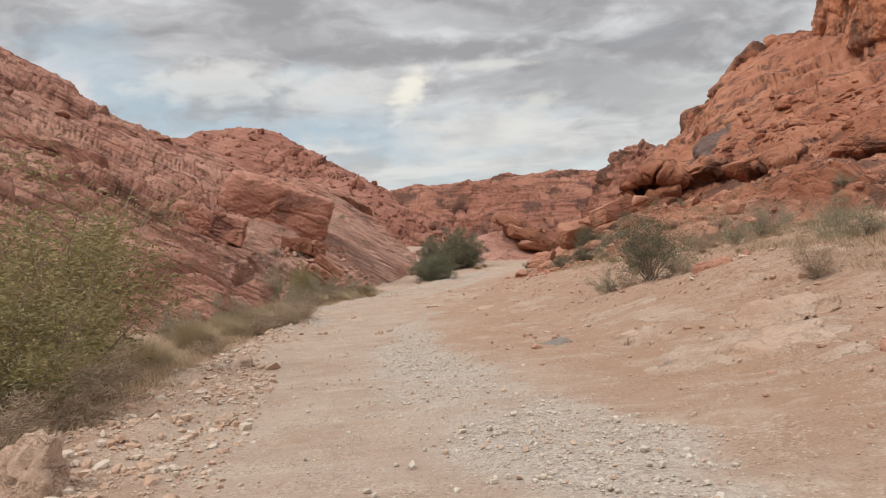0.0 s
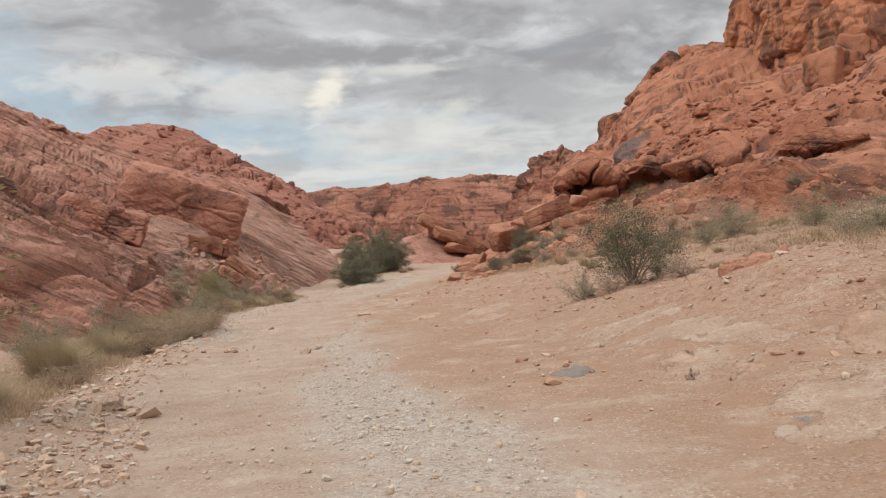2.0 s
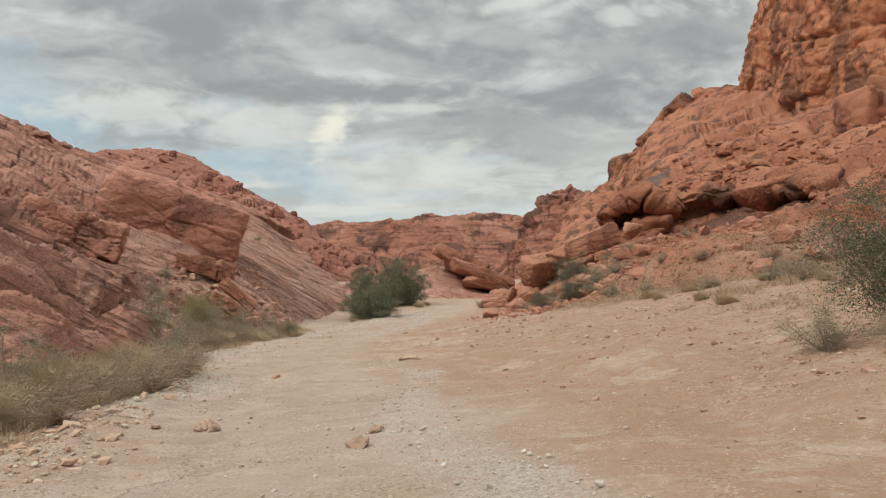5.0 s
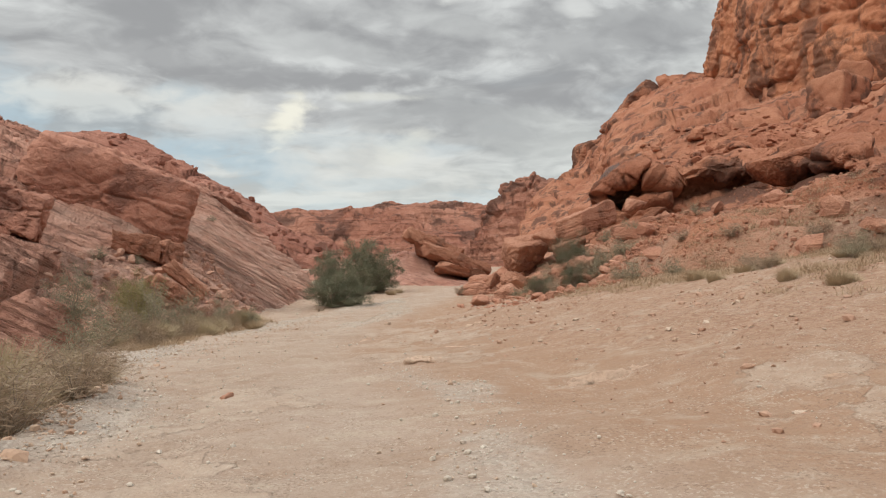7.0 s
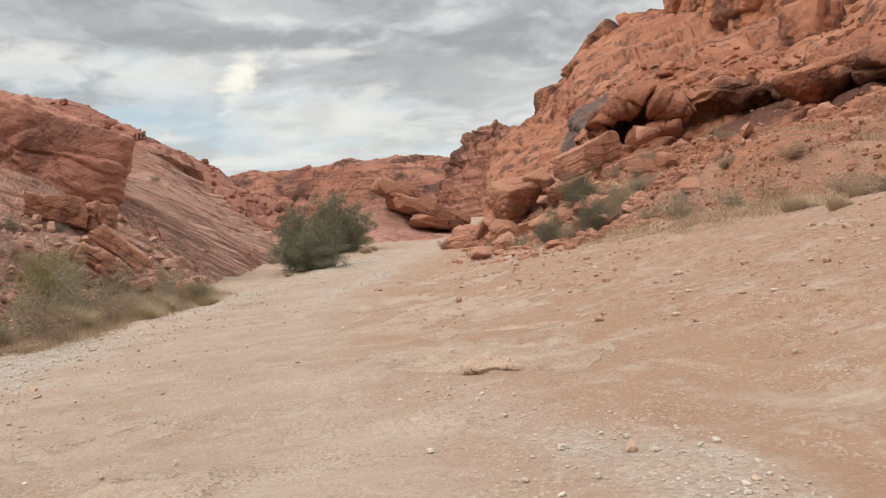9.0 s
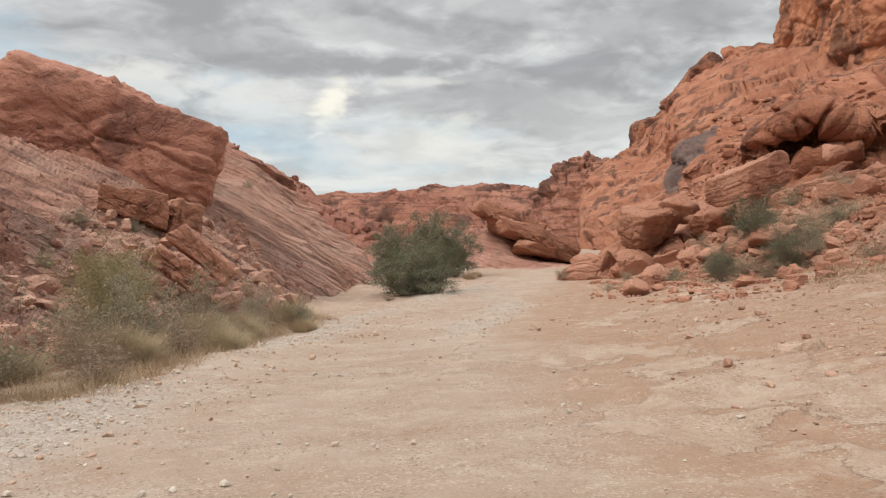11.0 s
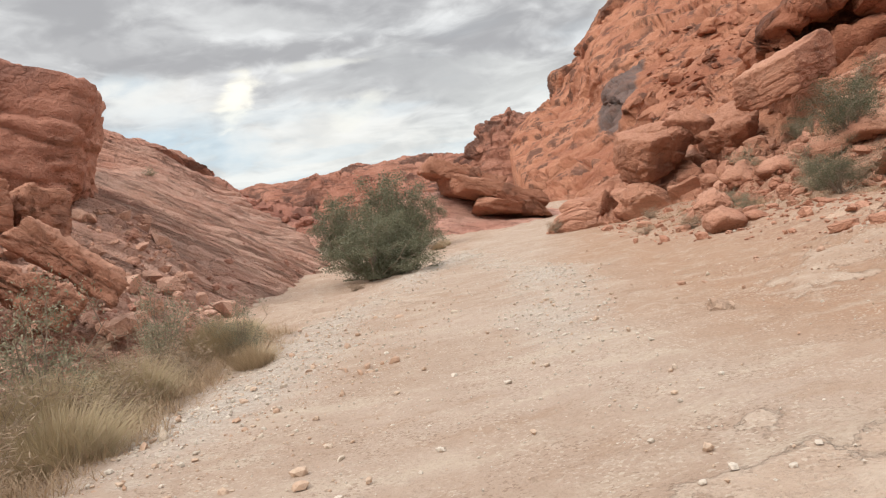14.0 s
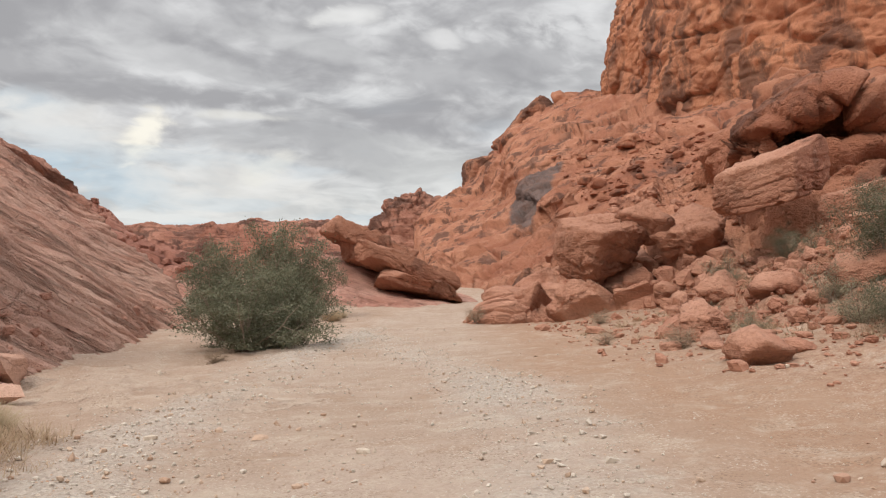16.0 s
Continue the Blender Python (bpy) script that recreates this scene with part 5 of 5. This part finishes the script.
plant_all(saltbush, [(-8.9, 45, 1.12, 1.26), (-8.2, 49.4, 1.23, 1.54), (-7.7, 53.4, 1.18, 1.47), (-6.9, 57.4, 0.84, 1.12), (-6.2, 59.4, 0.50, 0.50), (-5.5, 57.0, 0.6, 0.8),
    (-10.2, 46.4, 1.12, 1.54), (-9, 53, 1.01, 1.40), (-8, 28.6, 1.20, 1.25), (-9.6, 27, 1.00, 1.00), (-7.0, 36.0, 0.8, 0.8), (-7.6, 23.0, 0.9, 0.9), (10.1, 50.6, 0.9, 0.75), (11.6, 50.0, 0.7, 0.6),
    (5.2, 25.4, 0.7, 0.65), (7.6, 26.2, 0.7, 0.6), (11.2, 22.6, 1.0, 0.9), (13.2, 24.6, 1.2, 1.0), (12.6, 34.0, 1.1, 0.9), (14.6, 36.0, 1.2, 1.1), (16.5, 33.0, 1.3, 1.2), (13.0, 41.0, 0.8, 0.6),
    (12.2, 69.0, 0.8, 0.8), (10.0, 66.8, 0.6, 0.5), (13.8, 67.2, 0.9, 0.8), (15.0, 66.0, 0.8, 0.8), (19.1, 43.8, 0.8, 0.7), (19.0, 62.6, 0.9, 0.6), (-16.8, 62.4, 0.9, 0.9), (-14.0, 67.4, 0.6, 0.6),
    (-12.6, 57.0, 0.5, 0.5), (-11.2, 88.4, 0.5, 0.5), (-11.6, 62.4, 0.4, 0.4), (9.6, 61.8, 0.9, 0.7), (10.6, 63.4, 0.8, 0.8), (12.6, 63.2, 1.1, 1.0), (13.8, 61.0, 1.0, 0.9), (12.4, 60.2, 1.0, 0.8), (15.2, 63.0, 0.9, 0.8), (11.6, 58.8, 0.9, 0.7), (8.6, 63.8, 0.5, 0.45), (-13.2, 61.5, 0.55, 0.5), (22.0, 58.0, 0.7, 0.6), (25.0, 55.0, 0.8, 0.6), (24.0, 47.0, 0.9, 0.7), (30.0, 60.0, 0.9, 0.7)], 4)
brush = shrub("dry_brush", 305, 1.3, 0.7, 18, 2600, 0.10, TWIG, "dry brown leafless brush on the sand", trunk=0.006, bare=0.0, slim=0.045)
plant_all(brush, [(6.9, 14.8, 0.75, 0.95), (5.6, 24.2, 0.9, 0.8), (7.2, 23.6, 0.8, 0.7), (9.0, 23.0, 0.9, 0.7), (-7.5, 45.6, 1.0, 0.8), (-8.2, 47.4, 1.3, 1.3), (-7.8, 51.2, 1.3, 1.3), (-7.2, 55.2, 1.2, 1.2), (-9.4, 50.0, 1.5, 1.5), (-7.2, 49.4, 1.1, 0.9), (-6.8, 52.6, 1.1, 0.9), (-6.3, 55.6, 1.0, 0.9),
    (-4.7, 8.0, 1.2, 0.9), (-4.9, 9.8, 1.3, 0.9), (-5.2, 11.6, 1.3, 1.0), (-5.9, 13.6, 1.2, 0.9), (-5.3, 6.6, 1.3, 1.0), (-6.0, 9.0, 1.4, 1.1), (-6.2, 20.2, 1.0, 0.8), (-6.2, 25.5, 1.3, 1.0), (-6.1, 27.6, 1.5, 1.2), (-6.0, 29.8, 1.5, 1.2), (-5.9, 32.0, 1.5, 1.2), (-6.2, 34.0, 1.4, 1.0), (10.2, 61.0, 1.0, 0.8), (11.8, 61.6, 1.2, 0.9), (13.0, 62.2, 1.3, 1.0), (10.8, 59.6, 1.2, 0.8), (12.0, 60.6, 1.2, 0.8), (8.2, 79.4, 0.9, 0.8), (9.6, 72.0, 0.7, 0.6), (6.9, 64.0, 0.8, 0.7),
    (9.0, 57.4, 1.1, 0.8), (12.4, 38.0, 1.2, 0.8), (14.2, 41.6, 1.3, 0.8), (11.6, 43.4, 1.1, 0.7), (15.8, 44.8, 1.3, 0.9), (13.4, 47.2, 1.2, 0.8), (17.0, 48.4, 1.2, 0.8), (15.0, 51.4, 1.2, 0.8), (18.6, 46.0, 1.2, 0.8), (11.0, 33.6, 1.1, 0.7), (11.8, 56.2, 0.9, 0.7), (14.0, 54.0, 0.9, 0.7), (7.2, 67.6, 0.6, 0.5), (-2.4, 70.6, 0.7, 0.5)], 5)
broom = tuft("grass_bush", 309, 1.9, 1.05, 2400, BROOM, "fine-stemmed yellowish olive grass bush beside the track", 6)
plant_all(broom, [(-6.9, 17.5, 1.0, 1.0), (-7.2, 22.2, 0.9, 0.9), (-7.4, 25.5, 1.0, 0.9), (-7.0, 28.0, 1.1, 1.0), (-6.7, 30.5, 1.0, 0.9), (-7.3, 32.6, 1.1, 1.0), (-6.6, 34.6, 0.8, 0.7), (-8.4, 30.0, 1.0, 0.9),
    (-6.9, 51.0, 0.9, 0.7), (-6.8, 53.9, 0.9, 0.8), (-5.9, 57.4, 0.8, 0.8), (-7.4, 52.4, 0.9, 0.9), (-9.4, 47.0, 0.9, 0.7), (-8.0, 48.2, 0.9, 0.8), (-6.8, 13.0, 1.0, 1.1), (-6.2, 10.4, 1.0, 1.0), (-5.7, 60.3, 0.6, 0.55)], 16)
grass = tuft("grass_tuft", 306, 1.1, 0.7, 900, GRASS, "dry straw-coloured grass tuft beside the track")
rg = np.random.RandomState(55)
spots = [(-6.2, 27.0, 0.8, 0.5), (-6.3, 29.4, 0.7, 0.5), (-6.2, 32.0, 0.8, 0.5), (3.6, 86.0, 1.0, 0.8), (4.4, 88.5, 1.0, 0.8), (8.6, 80.6, 0.7, 0.6), (-5.3, 56.0, 0.9, 0.7)]
spots += [(x, y, rg.uniform(0.5, 1.0), rg.uniform(0.35, 0.65)) for x, y in zip(rg.uniform(8.5, 19, 36), rg.uniform(19, 46, 36))]
plant_all(grass, spots, 6)


def meadow(name, xs, ys, widths, heights, seed, label, b=75, blade=0.005):
    """Low dry grass and stalks, too many to count, in one mesh."""
    r = np.random.RandomState(seed)
    vs, fs, base = [], [], 0
    for x, y, w_, h_ in zip(xs, ys, widths, heights):
        a, q = r.uniform(0, 2 * np.pi, b), np.sqrt(r.uniform(0, 1, b))
        foot = np.stack([x + np.cos(a) * q * w_ * 0.5, y + np.sin(a) * q * w_ * 0.5, np.full(b, support(x, y) - 0.04)], 1)
        lean, H = r.uniform(0.2, 0.95, b) * h_, h_ * r.uniform(0.35, 1.0, b) * (1 - 0.4 * q)
        a2 = r.uniform(0, 2 * np.pi, b)
        top = foot + np.stack([np.cos(a2) * lean, np.sin(a2) * lean, H], 1)
        side = np.stack([-np.sin(a2), np.cos(a2), 0 * a2], 1) * blade
        v = np.stack([foot - side, foot + side, top + side * 0.3, top - side * 0.3], 1).reshape(-1, 3)
        vs.append(v)
        fs.append(base + np.arange(4 * b).reshape(b, 4))
        base += len(v)
    return tagged(new(name, mesh_np(name, np.concatenate(vs), np.concatenate(fs), STRAW)), label, "grass", kind="stuff")


STRAW = leaf_material("straw", (0.38, 0.27, 0.175), (0.47, 0.345, 0.23), (0.32, 0.245, 0.155))
count = 1100
my = rg.uniform(7, 60, count)
mx = np.interp(my, (7, 12, 17, 26, 34, 42, 46, 50.5, 55, 59.3), (-4.5, -4.8, -5.7, -6.7, -5.9, -6.7, -7.2, -6.5, -6.0, -5.0)) - np.abs(rg.normal(0, 0.9, count)) + rg.normal(0, 0.15, count)
bare = (my > 33.5) & (my < 44.5)
mx, my = mx[~bare], my[~bare]
meadow("dry_grass", mx, my, rg.uniform(0.5, 1.1, len(mx)), rg.uniform(0.15, 0.5, len(mx)), 71, "dry tan grass lining the track")
mx, my = rg.uniform(7.5, 21, 3600), rg.uniform(14, 53, 3600)
thick = vnoise(np.stack([mx, my, 0 * mx], 1) / 4.0, 91) > rg.uniform(-0.35, 0.5, 3600) - 0.03 * (mx - 9)
mx, my = mx[thick], my[thick]
meadow("dry_grass", mx, my, rg.uniform(0.4, 1.1, len(mx)), rg.uniform(0.12, 0.42, len(mx)), 72, "dry tan grass on the sandy bank", 48, 0.006)
mx, my = rg.uniform(9.5, 19, 900), rg.uniform(33, 54, 900)
thick = vnoise(np.stack([mx, my, 0 * mx], 1) / 3.2, 95) > rg.uniform(-0.35, 0.5, 900)
mx, my = mx[thick], my[thick]
meadow("dry_grass", mx, my, rg.uniform(0.5, 1.3, len(mx)), rg.uniform(0.15, 0.42, len(mx)), 74, "patchy dry tan grass on the stony bank", 48, 0.007)
mx, my = rg.uniform(8, 19, 260), rg.uniform(54, 73, 260)
meadow("dry_grass", mx, my, rg.uniform(0.3, 0.9, 260), rg.uniform(0.15, 0.42, 260), 73, "dry tan grass below the rocks", 60, 0.006)
